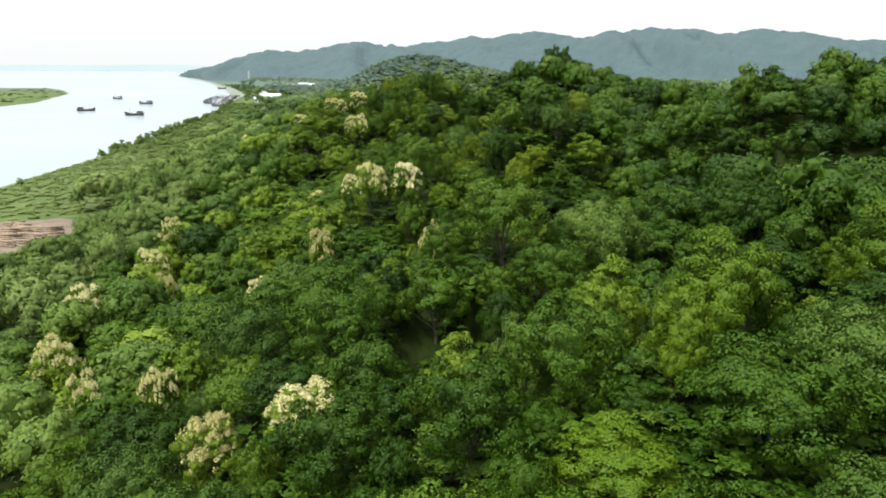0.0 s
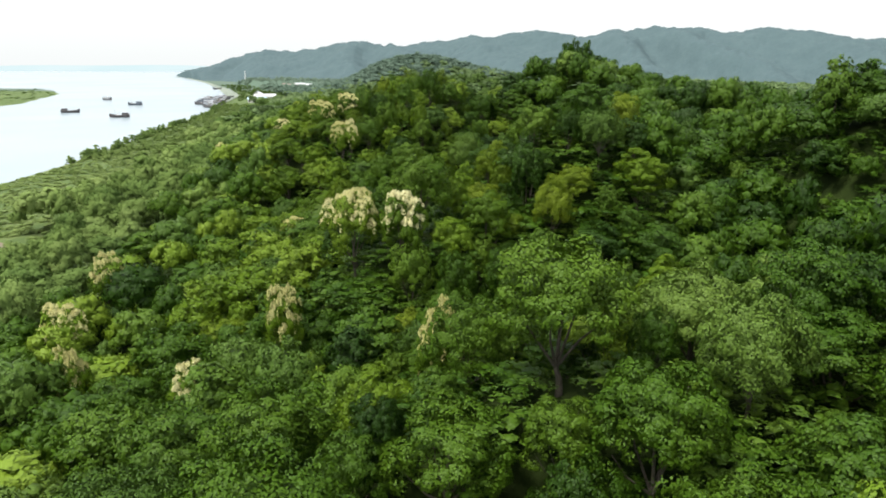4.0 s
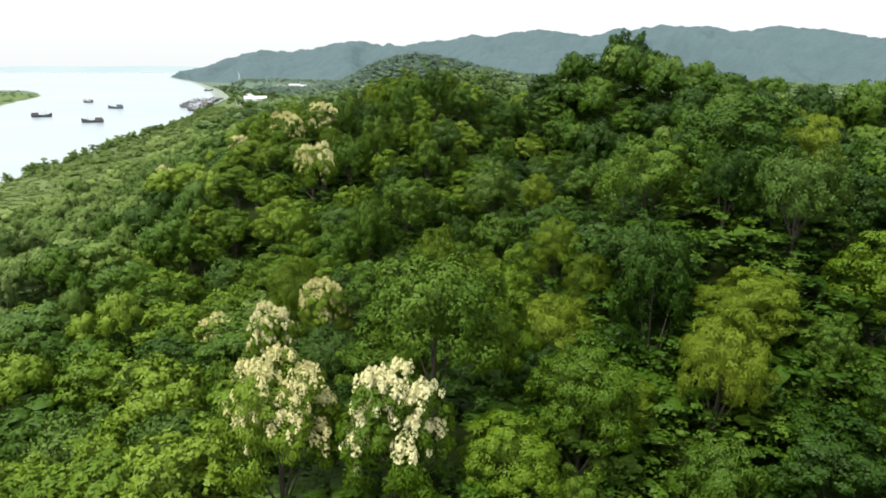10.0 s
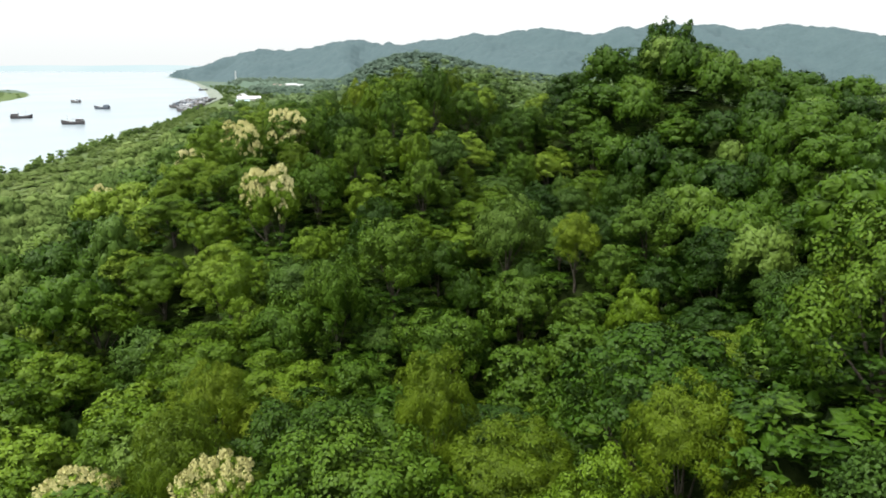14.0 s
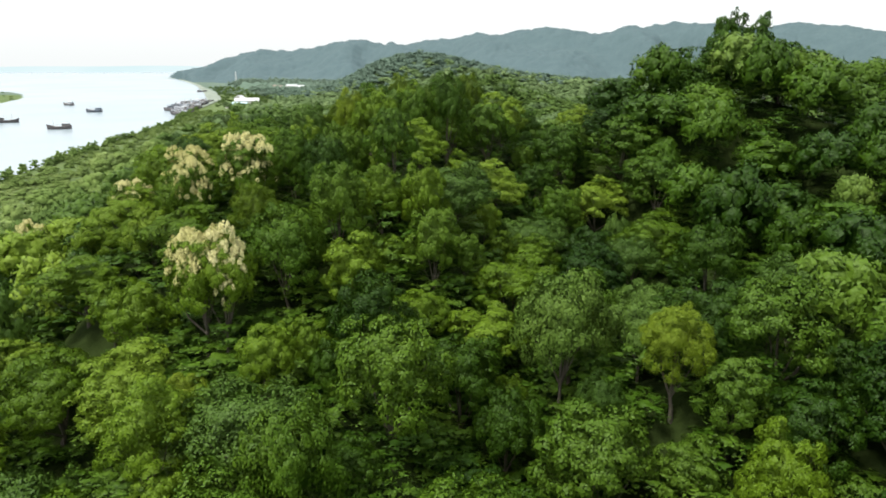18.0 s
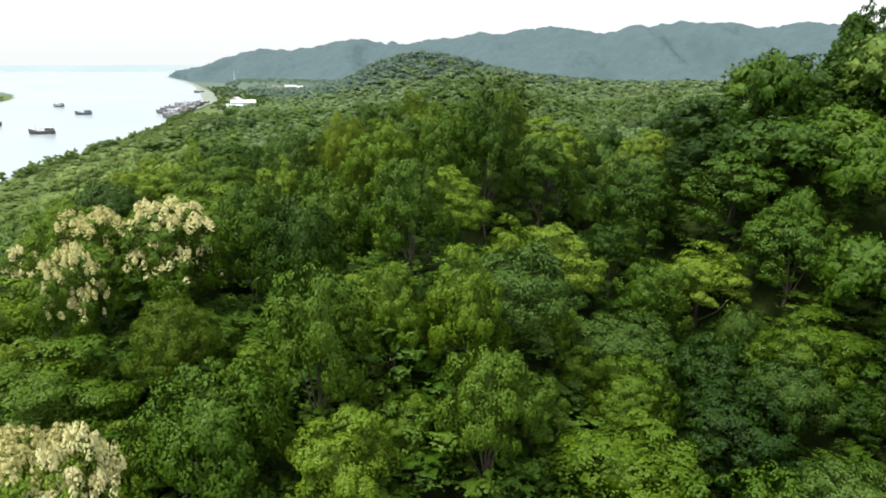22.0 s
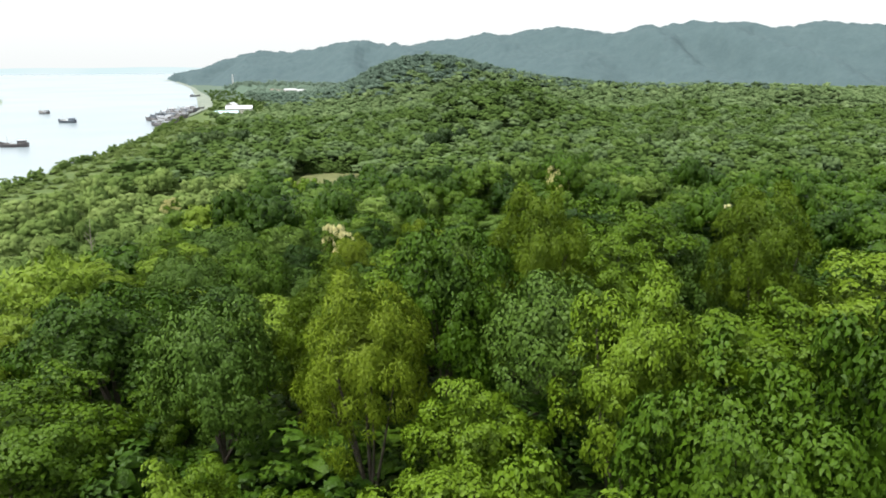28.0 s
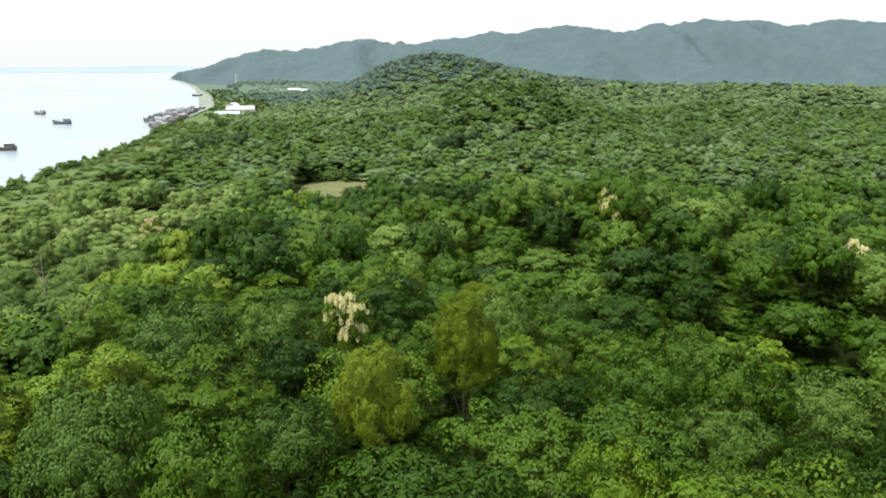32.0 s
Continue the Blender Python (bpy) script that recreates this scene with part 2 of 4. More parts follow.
ground.data.materials.append(M_GRASS)
ground.data.materials.append(M_FAR_GRASS)
mid = np.array([p.center[:2] for p in ground.data.polygons])
grassy = mid[:, 0] - shore_x(mid[:, 1]) < np.where((mid[:, 1] > 700) | (np.abs(mid[:, 1] - 158) < 42), 82, 60) + 6 * np.sin(mid[:, 1] / 17.0) + 4 * np.sin(mid[:, 1] / 6.1)
# Beyond 1150 m the ground takes the haze-tinted grass.
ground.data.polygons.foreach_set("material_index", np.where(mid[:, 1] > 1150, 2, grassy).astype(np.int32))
tagged(ground, "rolling forest floor with grassy river bank", "ground", kind="structure")

wx = np.linspace(-4900, 300, 60)
wy = np.linspace(-4900, 4900, 90)
X, Y = np.meshgrid(wx, wy)
water = new("water", mesh_from("water", np.stack([X, Y, 0 * X], -1).reshape(-1, 3), [grid_faces(len(wy), len(wx))], M_WATER, True))
tagged(water, "pale silty river reflecting a white sky", "river", kind="structure")


# ---- far hills, far shore, far woods ----
def rnd(i, j, k):
    """A repeatable random number per cell."""
    h = np.sin(i * 127.1 + j * 311.7 + k * 74.7) * 43758.5453
    return h - np.floor(h)


def domes(x, y, cell):
    """Crowns of woodland seen from afar: 0 in the gaps to 1 on the tops."""
    ci, cj = np.floor(x / cell), np.floor(y / cell)
    best, tall = np.full(x.shape, 9.0), np.zeros(x.shape)
    for a in (-1, 0, 1):
        for b in (-1, 0, 1):
            i, j = ci + a, cj + b
            px, py = (i + 0.1 + 0.8 * rnd(i, j, 1)) * cell, (j + 0.1 + 0.8 * rnd(i, j, 2)) * cell
            d = np.hypot(x - px, y - py) / cell
            tall = np.where(d < best, rnd(i, j, 3), tall)
            best = np.minimum(best, d)
    return np.sqrt(np.clip(1 - (best / 0.85) ** 2, 0, 1)) * (0.55 + 0.45 * tall)


def waves(x, y, scale, seed):
    """Smooth wandering values, -1 to 1."""
    a = np.sin(x / scale + seed) * np.cos(y / scale * 1.3 + seed * 2.1) + 0.5 * np.sin(x / scale * 2.3 - y / scale * 1.7 + seed * 3.3)
    return a / 1.5


def hill_height(x, y):
    """The long range behind the forest, with spurs running down from its crest."""
    yc = sum(np.interp(x + d, CREST_X, CREST_Y) for d in range(-360, 361, 40)) / 19
    zc = sum(np.interp(x + d, CREST_X, CREST_Z) for d in range(-16, 17, 4)) / 9
    ahead = np.maximum(yc - y, 0)
    spur = 0.5 + 0.5 * np.sin(x / 30.0 + 1.5 * np.sin(x / 83.0) + 0.6 * np.sin(ahead / 70.0 + x / 50.0))
    fall = 270 + 120 * spur
    z = zc * np.exp(-((ahead / fall) ** 2)) * (1 - 0.2 * (1 - spur) * np.clip(ahead / 160, 0, 1))
    z = z * np.clip(1 - (ahead - 380) / 240.0, 0, 1) - 12 * np.clip((ahead - 450) / 160.0, 0, 1)
    z = z + (2.4 * np.sin(x / 23.0 + 2 * np.sin(x / 41.0)) + 1.2 * np.sin(x / 8.3 + 2 * np.sin(x / 29.0))) * np.exp(-((ahead / 60.0) ** 2)) * np.clip(zc / 90, 0, 1)
    behind = np.clip((y - yc) / 260.0, 0, 1)
    return z * (1 - behind**2) - 4 * behind + 2.0 * waves(x, y, 23.0, 1.7)


def fan(near, far, rows, left, right, cols):
    """A sheet of points that fans out from the flight line."""
    r = np.geomspace(near, far, rows)[:, None]
    a = np.radians(np.linspace(left, right, cols))[None]
    return r * np.sin(a), 100 + r * np.cos(a)


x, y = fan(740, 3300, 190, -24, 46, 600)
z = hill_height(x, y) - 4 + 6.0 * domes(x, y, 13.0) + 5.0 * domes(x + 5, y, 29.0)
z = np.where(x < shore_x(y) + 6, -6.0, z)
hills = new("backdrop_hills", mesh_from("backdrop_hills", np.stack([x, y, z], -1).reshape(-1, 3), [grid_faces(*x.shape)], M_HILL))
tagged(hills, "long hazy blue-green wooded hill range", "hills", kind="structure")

x, y = fan(470, 1650, 170, -17, 47, 460)
z = canopy(x, y) - 5.0 + 5.0 * domes(x, y, 7.5) + 1.6 * waves(x, y, 11.0, 0.4)
z = z - 5.0 * np.clip((1080 - np.hypot(x, y - 100)) / 80.0, 0, 1)
rim = np.clip((x - shore_x(y) - 48) / 40.0, 0, 1)
z = np.where(rim <= 0, -4.0, z * rim - 3 * (1 - rim))
# Open ground round the landing place and the village.
z = np.where((x < shore_x(y) + 80) & (y > 740) & (y < 1150), np.minimum(z, -2.0), z)
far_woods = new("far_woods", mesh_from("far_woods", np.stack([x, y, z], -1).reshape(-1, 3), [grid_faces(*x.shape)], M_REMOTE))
# The farther part of the sheet takes the more haze-tinted leaf colour.
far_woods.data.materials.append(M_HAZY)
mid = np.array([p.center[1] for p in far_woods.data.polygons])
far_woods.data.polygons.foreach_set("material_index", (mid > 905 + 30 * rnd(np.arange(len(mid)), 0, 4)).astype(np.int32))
tagged(far_woods, "dense green woodland canopy in the distance", "woodland", kind="stuff")


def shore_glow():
    m, n, l = blank("far_shore_haze_glow")
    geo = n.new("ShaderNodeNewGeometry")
    # Emission stands in for bright haze over the shore; no lamp is there.
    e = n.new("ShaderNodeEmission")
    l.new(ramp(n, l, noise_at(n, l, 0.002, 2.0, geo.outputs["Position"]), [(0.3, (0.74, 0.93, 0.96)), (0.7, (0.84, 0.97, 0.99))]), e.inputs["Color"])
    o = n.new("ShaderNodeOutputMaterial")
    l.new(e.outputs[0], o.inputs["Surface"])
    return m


xs = np.linspace(-4300, -500, 120)
top = 36 + 3 * np.sin(xs / 330.0) + 2 * np.sin(xs / 120.0 + 1)
v = np.concatenate([np.stack([xs, 4700 + 0 * xs + xs * 0.05, 0 * xs - 4], 1), np.stack([xs, 4760 + xs * 0.05, top], 1), np.stack([xs, 4890 + 0 * xs, 0 * xs - 4], 1)])
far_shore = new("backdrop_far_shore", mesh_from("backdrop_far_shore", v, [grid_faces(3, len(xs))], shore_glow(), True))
tagged(far_shore, "pale blue far shore on the horizon", "far shore", kind="structure")


# ---- trees ----
def ball(level):
    bm = bmesh.new()
    bmesh.ops.create_icosphere(bm, subdivisions=level, radius=1.0)
    v = np.array([p.co[:] for p in bm.verts])
    f = np.array([[q.index for q in p.verts] for p in bm.faces])
    bm.free()
    return v, f


BALL1, BALL2 = ball(1), ball(2)
BALL0 = (np.array([(0, 0, 1), (0, 0, -0.7), *[(0.85 * math.cos(k * 1.2566 + (0.6 if u else 0)), 0.85 * math.sin(k * 1.2566 + (0.6 if u else 0)), 0.45 if u else -0.35) for u in (1, 0) for k in range(5)]]),
         np.array([f for k in range(5) for f in ((0, 2 + k, 2 + (k + 1) % 5), (2 + k, 7 + k, 2 + (k + 1) % 5), (2 + (k + 1) % 5, 7 + k, 7 + (k + 1) % 5), (7 + k, 1, 7 + (k + 1) % 5))]))


def unit(v):
    return v / np.maximum(np.linalg.norm(v, axis=-1, keepdims=True), 1e-9)


def crown_clumps(rng, radius, low, high, count, flat=1.0, narrow=0.0):
    """Centres and sizes of the leafy clumps of a crown."""
    i = np.arange(count) + 0.5
    phi = i * 2.39996 + rng.uniform(-0.4, 0.4, count)
    up = 1 - 1.45 * i / count + rng.uniform(-0.1, 0.1, count)
    up = np.clip(up, -0.55, 0.93)
    ring = np.sqrt(np.clip(1 - up**2, 0, 1)) * (1 - narrow * np.clip(up, 0, 1))
    reach = rng.uniform(0.6, 0.82, count)
    mid, half = (low + high) / 2, (high - low) / 2
    c = np.stack([ring * np.cos(phi) * radius * reach, ring * np.sin(phi) * radius * reach, mid + up * half * flat * (0.62 + 0.3 * rng.random(count))], 1)
    return c, radius * rng.uniform(0.24, 0.4, count)


def boughs(rng, c, s, each):
    """Smaller sprays of leaves over the upper and outer side of each lobe of a crown."""
    centre = c.mean(0) - np.array([0, 0, 0.8])
    n = len(c) * each
    lobe = np.repeat(np.arange(len(c)), each)
    d = unit(rng.normal(size=(n, 3)) + 0.9 * unit(c - centre)[lobe] + np.array([0, 0, 0.25]))
    at = c[lobe] + d * np.array([1, 1, 0.85]) * (s[lobe] * rng.uniform(0.62, 1.0, n))[:, None]
    return at, s[lobe] * rng.uniform(0.3, 0.52, n)


def leaves(rng, clumps, sizes, count, length, width, droop, spread=0.8, corners=4):
    """Corners and rounded shading normals of pointed leaves over the outer side of each clump: four corners and a fold each, or three corners."""
    share = sizes**2 / (sizes**2).sum()
    which = rng.choice(len(clumps), count, p=share)
    centre = clumps.mean(0)
    out_dir = unit(clumps - centre + np.array([0, 0, 0.6]))[which]
    d = unit(rng.normal(size=(count, 3)) + out_dir * 1.1 + np.array([0, 0, 0.35]))
    base = clumps[which] + d * np.array([1, 1, 0.8]) * (sizes[which] * (1.08 - 0.42 * rng.random(count) ** 1.6))[:, None]
    side = unit(np.cross(d, rng.normal(size=(count, 3))))
    axis = unit(side * spread + d * 0.5 + np.array([0, 0, -droop]) * rng.uniform(0.5, 1.3, count)[:, None])
    across = unit(np.cross(axis, d))
    n = unit(np.cross(across, axis))
    ln = length * rng.uniform(0.65, 1.3, count)[:, None]
    wd = width * rng.uniform(0.7, 1.25, count)[:, None]
    flip = (np.sum(n * d, 1) < 0)[:, None]
    across = np.where(flip, -across, across)
    n = np.where(flip, -n, n)
    soft = np.repeat(unit(0.65 * d + 0.4 * out_dir + 0.75 * n), corners, 0)
    if corners == 3:
        return np.stack([base + across * wd / 2, base + axis * ln, base - across * wd / 2 + axis * ln * 0.2], 1).reshape(-1, 3), soft
    mid = base + axis * ln * 0.45
    fold = n * wd * 0.22
    return np.stack([base, mid + across * wd / 2 + fold, base + axis * ln - np.array([0, 0, 0.12]) * ln, mid - across * wd / 2 + fold], 1).reshape(-1, 3), soft


def core(rng, clumps, sizes, shell, shrink):
    """The dense inside of a crown: a ball pushed out to the clumps."""
    v, f = shell
    centre = clumps.mean(0)
    d = unit(v + rng.normal(size=v.shape) * 0.08)
    rel = clumps - centre
    along = d @ rel.T
    off2 = (rel**2).sum(1)[None] - along**2
    reach = np.where(off2 < (sizes**2)[None], along + np.sqrt(np.clip((sizes**2)[None] - off2, 0, None)), 0).max(1)
    reach = np.maximum(reach, 0.35 * np.linalg.norm(rel, axis=1).mean())
    return centre + d * (reach * shrink)[:, None], f, d


def crown_arrays(seed, radius, low, high, clumps, count, length, width, droop, shell=BALL2, flat=1.0, narrow=0.0, shrink=0.66, spread=0.8, corners=4, lobe=BALL0, lobes=99, full=0.78, sprays=0):
    rng = np.random.default_rng(seed)
    c, s = crown_clumps(rng, radius, low, high, clumps, flat, narrow)
    # The topmost lobe ends at the stated height.
    peak = (c[:, 2] + s).max()
    c[:, 2] = low + (c[:, 2] - low) * (high - s.mean() - low) / (peak - s.mean() - low)
    # A fifth of the leaves clothe the inside of the crown, seen between the lobes.
    inner = np.concatenate([c * 0.55 + c.mean(0) * 0.45, c.mean(0)[None]])
    inner_size = np.concatenate([s * 0.9, [radius * 0.5]])
    at, size = boughs(rng, c, s, sprays) if sprays else (c, s)
    outer_leaf, outer_n = leaves(rng, at, size, count, length, width, droop, spread, corners)
    inner_leaf, inner_n = leaves(rng, inner, inner_size, count // 4, length * 1.1, width * 1.1, droop, spread, corners)
    q = np.concatenate([outer_leaf, inner_leaf])
    v, f, core_n = core(rng, c, s, shell, shrink)
    # Each leafy lobe is dense inside.
    top = np.argsort(-c[:, 2])[:lobes]
    lv, lf = lobe
    jolt = lv[None] * (1 + 0.18 * rng.normal(size=(len(top), len(lv), 1)))
    balls = (c[top][:, None] + jolt * s[top][:, None, None] * np.array([1, 1, 0.78]) * full).reshape(-1, 3)
    ball_n = unit(lv[None] + 0.45 * unit(c[top] - c.mean(0) + np.array([0, 0, 0.6]))[:, None]).reshape(-1, 3)
    ball_f = (lf[None] + (np.arange(len(top)) * len(lv))[:, None, None]).reshape(-1, 3) + len(q) + len(v)
    return (np.concatenate([q, v, balls]), np.arange(len(q)).reshape(-1, corners), np.concatenate([f + len(q), ball_f]), c, s,
            np.concatenate([outer_n, inner_n, core_n, ball_n]))


def tube(points, radii, sides=6):
    """Rings along a line, for trunks, limbs, poles and logs."""
    points = np.asarray(points, float)
    verts, faces = [], []
    for k, (p, r) in enumerate(zip(points, radii)):
        d = unit(points[min(k + 1, len(points) - 1)] - points[max(k - 1, 0)])
        a = unit(np.cross(d, (0.31, 0.95, 0.05)))
        b = np.cross(d, a)
        t = np.arange(sides) / sides * 2 * np.pi
        verts.append(p + r * (np.cos(t)[:, None] * a + np.sin(t)[:, None] * b))
    for k in range(len(points) - 1):
        for j in range(sides):
            faces.append((k * sides + j, k * sides + (j + 1) % sides, (k + 1) * sides + (j + 1) % sides, (k + 1) * sides + j))
    return np.concatenate(verts), np.array(faces)


def trunk_arrays(seed, clumps, low, thick):
    """A leaning tapered trunk with limbs that reach into the crown."""
    rng = np.random.default_rng(seed + 900)
    lean = rng.uniform(-0.5, 0.5, 2)
    top = clumps.mean(0)
    pts = [(0, 0, -1.5), (0.1 * lean[0], 0.1 * lean[1], 0.6), (lean[0] * 0.6, lean[1] * 0.6, low * 0.7), (top[0], top[1], top[2])]
    verts, faces = tube(pts, [thick * 1.5, thick, thick * 0.75, thick * 0.3])
    vs, fs, n = [verts], [faces], len(verts)
    start = np.array(pts[2])
    for k in rng.choice(len(clumps), min(5, len(clumps)), replace=False):
        end = clumps[k]
        v, f = tube([start, (start + end) / 2 + rng.uniform(-0.3, 0.3, 3), end], [thick * 0.55, thick * 0.35, thick * 0.12], 5)
        vs.append(v)
        fs.append(f + n)
        n += len(v)
    return np.concatenate(vs), np.concatenate(fs)


# Kinds of tree: leaf material, crown radius, crown foot and top, clumps, leaves, leaf length and width, droop, flatness, narrowness.
KINDS = {
    "broadleaf_tree": (M_BROAD, 4.0, 2.0, 10.0, 19, 3600, 0.38, 0.3, 0.4, 0.95, 0.0),
    "light_green_tree": (M_LIGHT, 3.5, 1.5, 10.0, 18, 3400, 0.4, 0.3, 0.5, 1.0, 0.1),
    "spreading_tree": (M_PALE, 4.5, 3.6, 10.0, 21, 3600, 0.38, 0.3, 0.3, 0.85, 0.0),
    "feathery_tree": (M_OLIVE, 3.3, 2.2, 10.0, 22, 5800, 0.4, 0.125, 0.15, 0.95, 0.0),
    "vine_draped_tree": (M_VINE, 3.4, 0.9, 10.0, 20, 3600, 0.38, 0.31, 0.6, 1.0, 0.0),
    "flowering_tree": (M_LIGHT, 3.3, 2.4, 9.5, 19, 2600, 0.42, 0.32, 0.5, 1.0, 0.1),
}
LABELS = {
    "broadleaf_tree": "dense mid-green broadleaf forest tree with rounded crown",
    "light_green_tree": "bright yellow-green forest tree with large drooping leaves",
    "spreading_tree": "grey-green forest tree with wide flat spreading crown",
    "feathery_tree": "tall olive-green feathery fine-leaved tree in the forest",
    "vine_draped_tree": "forest tree draped from top to foot in green vines",
    "flowering_tree": "forest tree topped with upright cream-yellow blossom",
}


def blossom_mesh(seed, clumps, sizes):
    """Upright plumes of small cream flowers on the top of the crown."""
    rng = np.random.default_rng(seed + 77)
    order = np.argsort(-clumps[:, 2])[:17]
    quads = []
    for k in order:
        for _ in range(14):
            d = unit(rng.normal(size=3) * 0.55 + np.array([0, 0, 0.9]))
            foot = clumps[k] + d * sizes[k] * 1.02
            tall, wide = rng.uniform(0.4, 0.7), rng.uniform(0.19, 0.32)
            m = 40
            h = rng.random(m)
            a = rng.uniform(0, 6.283, m)
            r = wide * np.sin(np.pi * (0.12 + 0.8 * h)) * rng.uniform(0.75, 1.1, m)
            p = foot + np.stack([r * np.cos(a), r * np.sin(a), h * tall], 1)
            n = unit(np.stack([np.cos(a), np.sin(a), 0.5 + 0 * a], 1))
            u = unit(np.cross(n, rng.normal(size=(m, 3))))
            w = np.cross(n, u)
            s = rng.uniform(0.05, 0.09, m)[:, None]
            quads.append(np.stack([p + u * s, p + w * s, p - u * s, p - w * s], 1).reshape(-1, 3))
    v = np.concatenate(quads)
    return mesh_from("blossom", v, [np.arange(len(v)).reshape(-1, 4)], M_BLOSSOM)


def tree_model(kind, seed, fine):
    """Meshes of one tree that is ten metres tall: trunk, crown and, where it flowers, blossom. Fine trees stand close under the flight line."""
    mat, radius, low, high, clumps, count, length, width, droop, flat, narrow = KINDS[kind]
    if fine:
        count, length, width = int(count * 2.9), length * 0.58, width * 0.54
        droop = droop + 0.15
        if mat is M_LIGHT:
            count, length, width = int(count * 1.6), length * 0.76, width * 0.76
    v, q, f, c, s, nor = crown_arrays(seed, radius, low, high, clumps, count, length, width, droop, BALL1, flat, narrow, 0.42 if kind == "feathery_tree" else 0.56, 0.9, 4 if fine else 3, BALL0, 0 if fine else 99, 0.4 if kind == "feathery_tree" else 0.54, 9)
    crown = mesh_from("crown", v, [q, f], mat, True, nor)
    tv, tf = trunk_arrays(seed, c, low, 0.2)
    trunk = mesh_from("trunk", tv, [tf], M_BARK, True)
    return trunk, crown, blossom_mesh(seed, c, s) if kind == "flowering_tree" else None


MODELS = {(kind, fine): [tree_model(kind, 31 * i + 7 * len(kind) + 500 * fine, fine) for i in range(4)] for kind in KINDS for fine in (False, True)}
FIRST = {}


def plant(kind, x, y, top, size, turn, variant, label=""):
    """A tree that stands on the ground and reaches up to top; size scales its crown."""
    foot = float(land(np.array([x]), np.array([y]))[0])
    tall = max(top - foot, 3.5) / 10.0
    m = Matrix.LocRotScale((x, y, foot), Euler((0, 0, turn)), (size, size, tall))
    fine = bool((top > 19 or y < 60) and abs(x - 4) < 34)
    key = (kind, fine, variant % 4)
    if key in FIRST:
        tree = copy_thing(FIRST[key], m @ Matrix.Diagonal((*[1 / v for v in FIRST[key].scale], 1)))
    else:
        tree = new(kind)
        tree.empty_display_size = 0.5
        trunk, crown, blossom = MODELS[kind, fine][key[2]]
        piece("trunk", trunk, tree)
        piece("crown", crown, tree)
        if blossom:
            piece("blossom", blossom, tree, "cream-yellow flower plumes")
        tree.matrix_basis = m
        FIRST[key] = tree
    return tagged(tree, label or LABELS[kind], "tree", kind.replace("_", " ") + "s of the forest")


# Single trees that stand out: x, y, height of the top, size of the crown.
FLOWERING = [
    (-3.2, 106.8, 27.4, 0.85), (2.4, 104.0, 27.8, 0.80), (-9.2, 178.6, 29.8, 0.85), (4.5, 74.2, 25.3, 0.60), (-10.2, 96.7, 19.2, 0.60), (-18.4, 89.9, 14.3, 0.60),
    (-3.5, 131.4, 23.4, 0.67), (-7.6, 178.2, 30.2, 0.70), (-7.5, 128.6, 22.1, 0.60), (-13.3, 192.2, 33.1, 0.60), (-8.9, 195.5, 35.0, 0.87), (-29.5, 281.0, 24.2, 0.94),
    (-6.3, 43.5, 20.5, 0.85), (-13.7, 45.5, 17.5, 0.70), (-16.5, 203.0, 33.0, 0.90), (-14.6, 141.0, 17.2, 0.80),
]
FLOWERING_FAR = [
    (-30.0, 62.0, 13.6, 0.60), (-33.0, 97.0, 13.0, 0.65), (-21.5, 58.0, 15.4, 0.60), (-39.7, 111.0, 13.0, 0.90), (-42.8, 93.0, 12.6, 0.90), (-38.3, 74.0, 12.6, 0.80),
    (-43.3, 134.5, 13.0, 0.90), (-46.2, 227.0, 20.0, 0.90), (-27.0, 215.5, 27.5, 0.90), (-5.5, 270.5, 28.0, 0.60), (52.0, 299.0, 23.5, 0.90), (58.0, 303.0, 22.5, 0.80),
    (31.0, 319.0, 27.0, 0.80), (-57.0, 375.0, 12.0, 0.90),
]
FEATHERY = [
    (21.0, 109.3, 28.1, 0.70), (34.2, 125.3, 37.8, 0.83), (-6.4, 135.4, 24.0, 0.71), (31.5, 135.5, 33.2, 0.98), (6.7, 134.4, 27.3, 0.60), (15.1, 124.7, 30.0, 0.60),
    (-7.8, 147.1, 21.1, 0.75), (23.4, 168.9, 26.4, 0.69), (-6.8, 188.3, 31.5, 0.61), (15.6, 223.0, 40.2, 0.60), (-1.4, 223.5, 37.3, 0.60), (6.7, 223.2, 40.1, 0.60),
    (-0.1, 218.1, 38.5, 0.60), (3.2, 264.8, 29.7, 0.63), (-2.6, 253.9, 31.0, 0.60), (7.0, 286.0, 23.0, 1.20), (-1.5, 233.0, 32.0, 1.00), (16.4, 120.6, 28.2, 0.50), (25.6, 128.6, 33.4, 0.80),
]
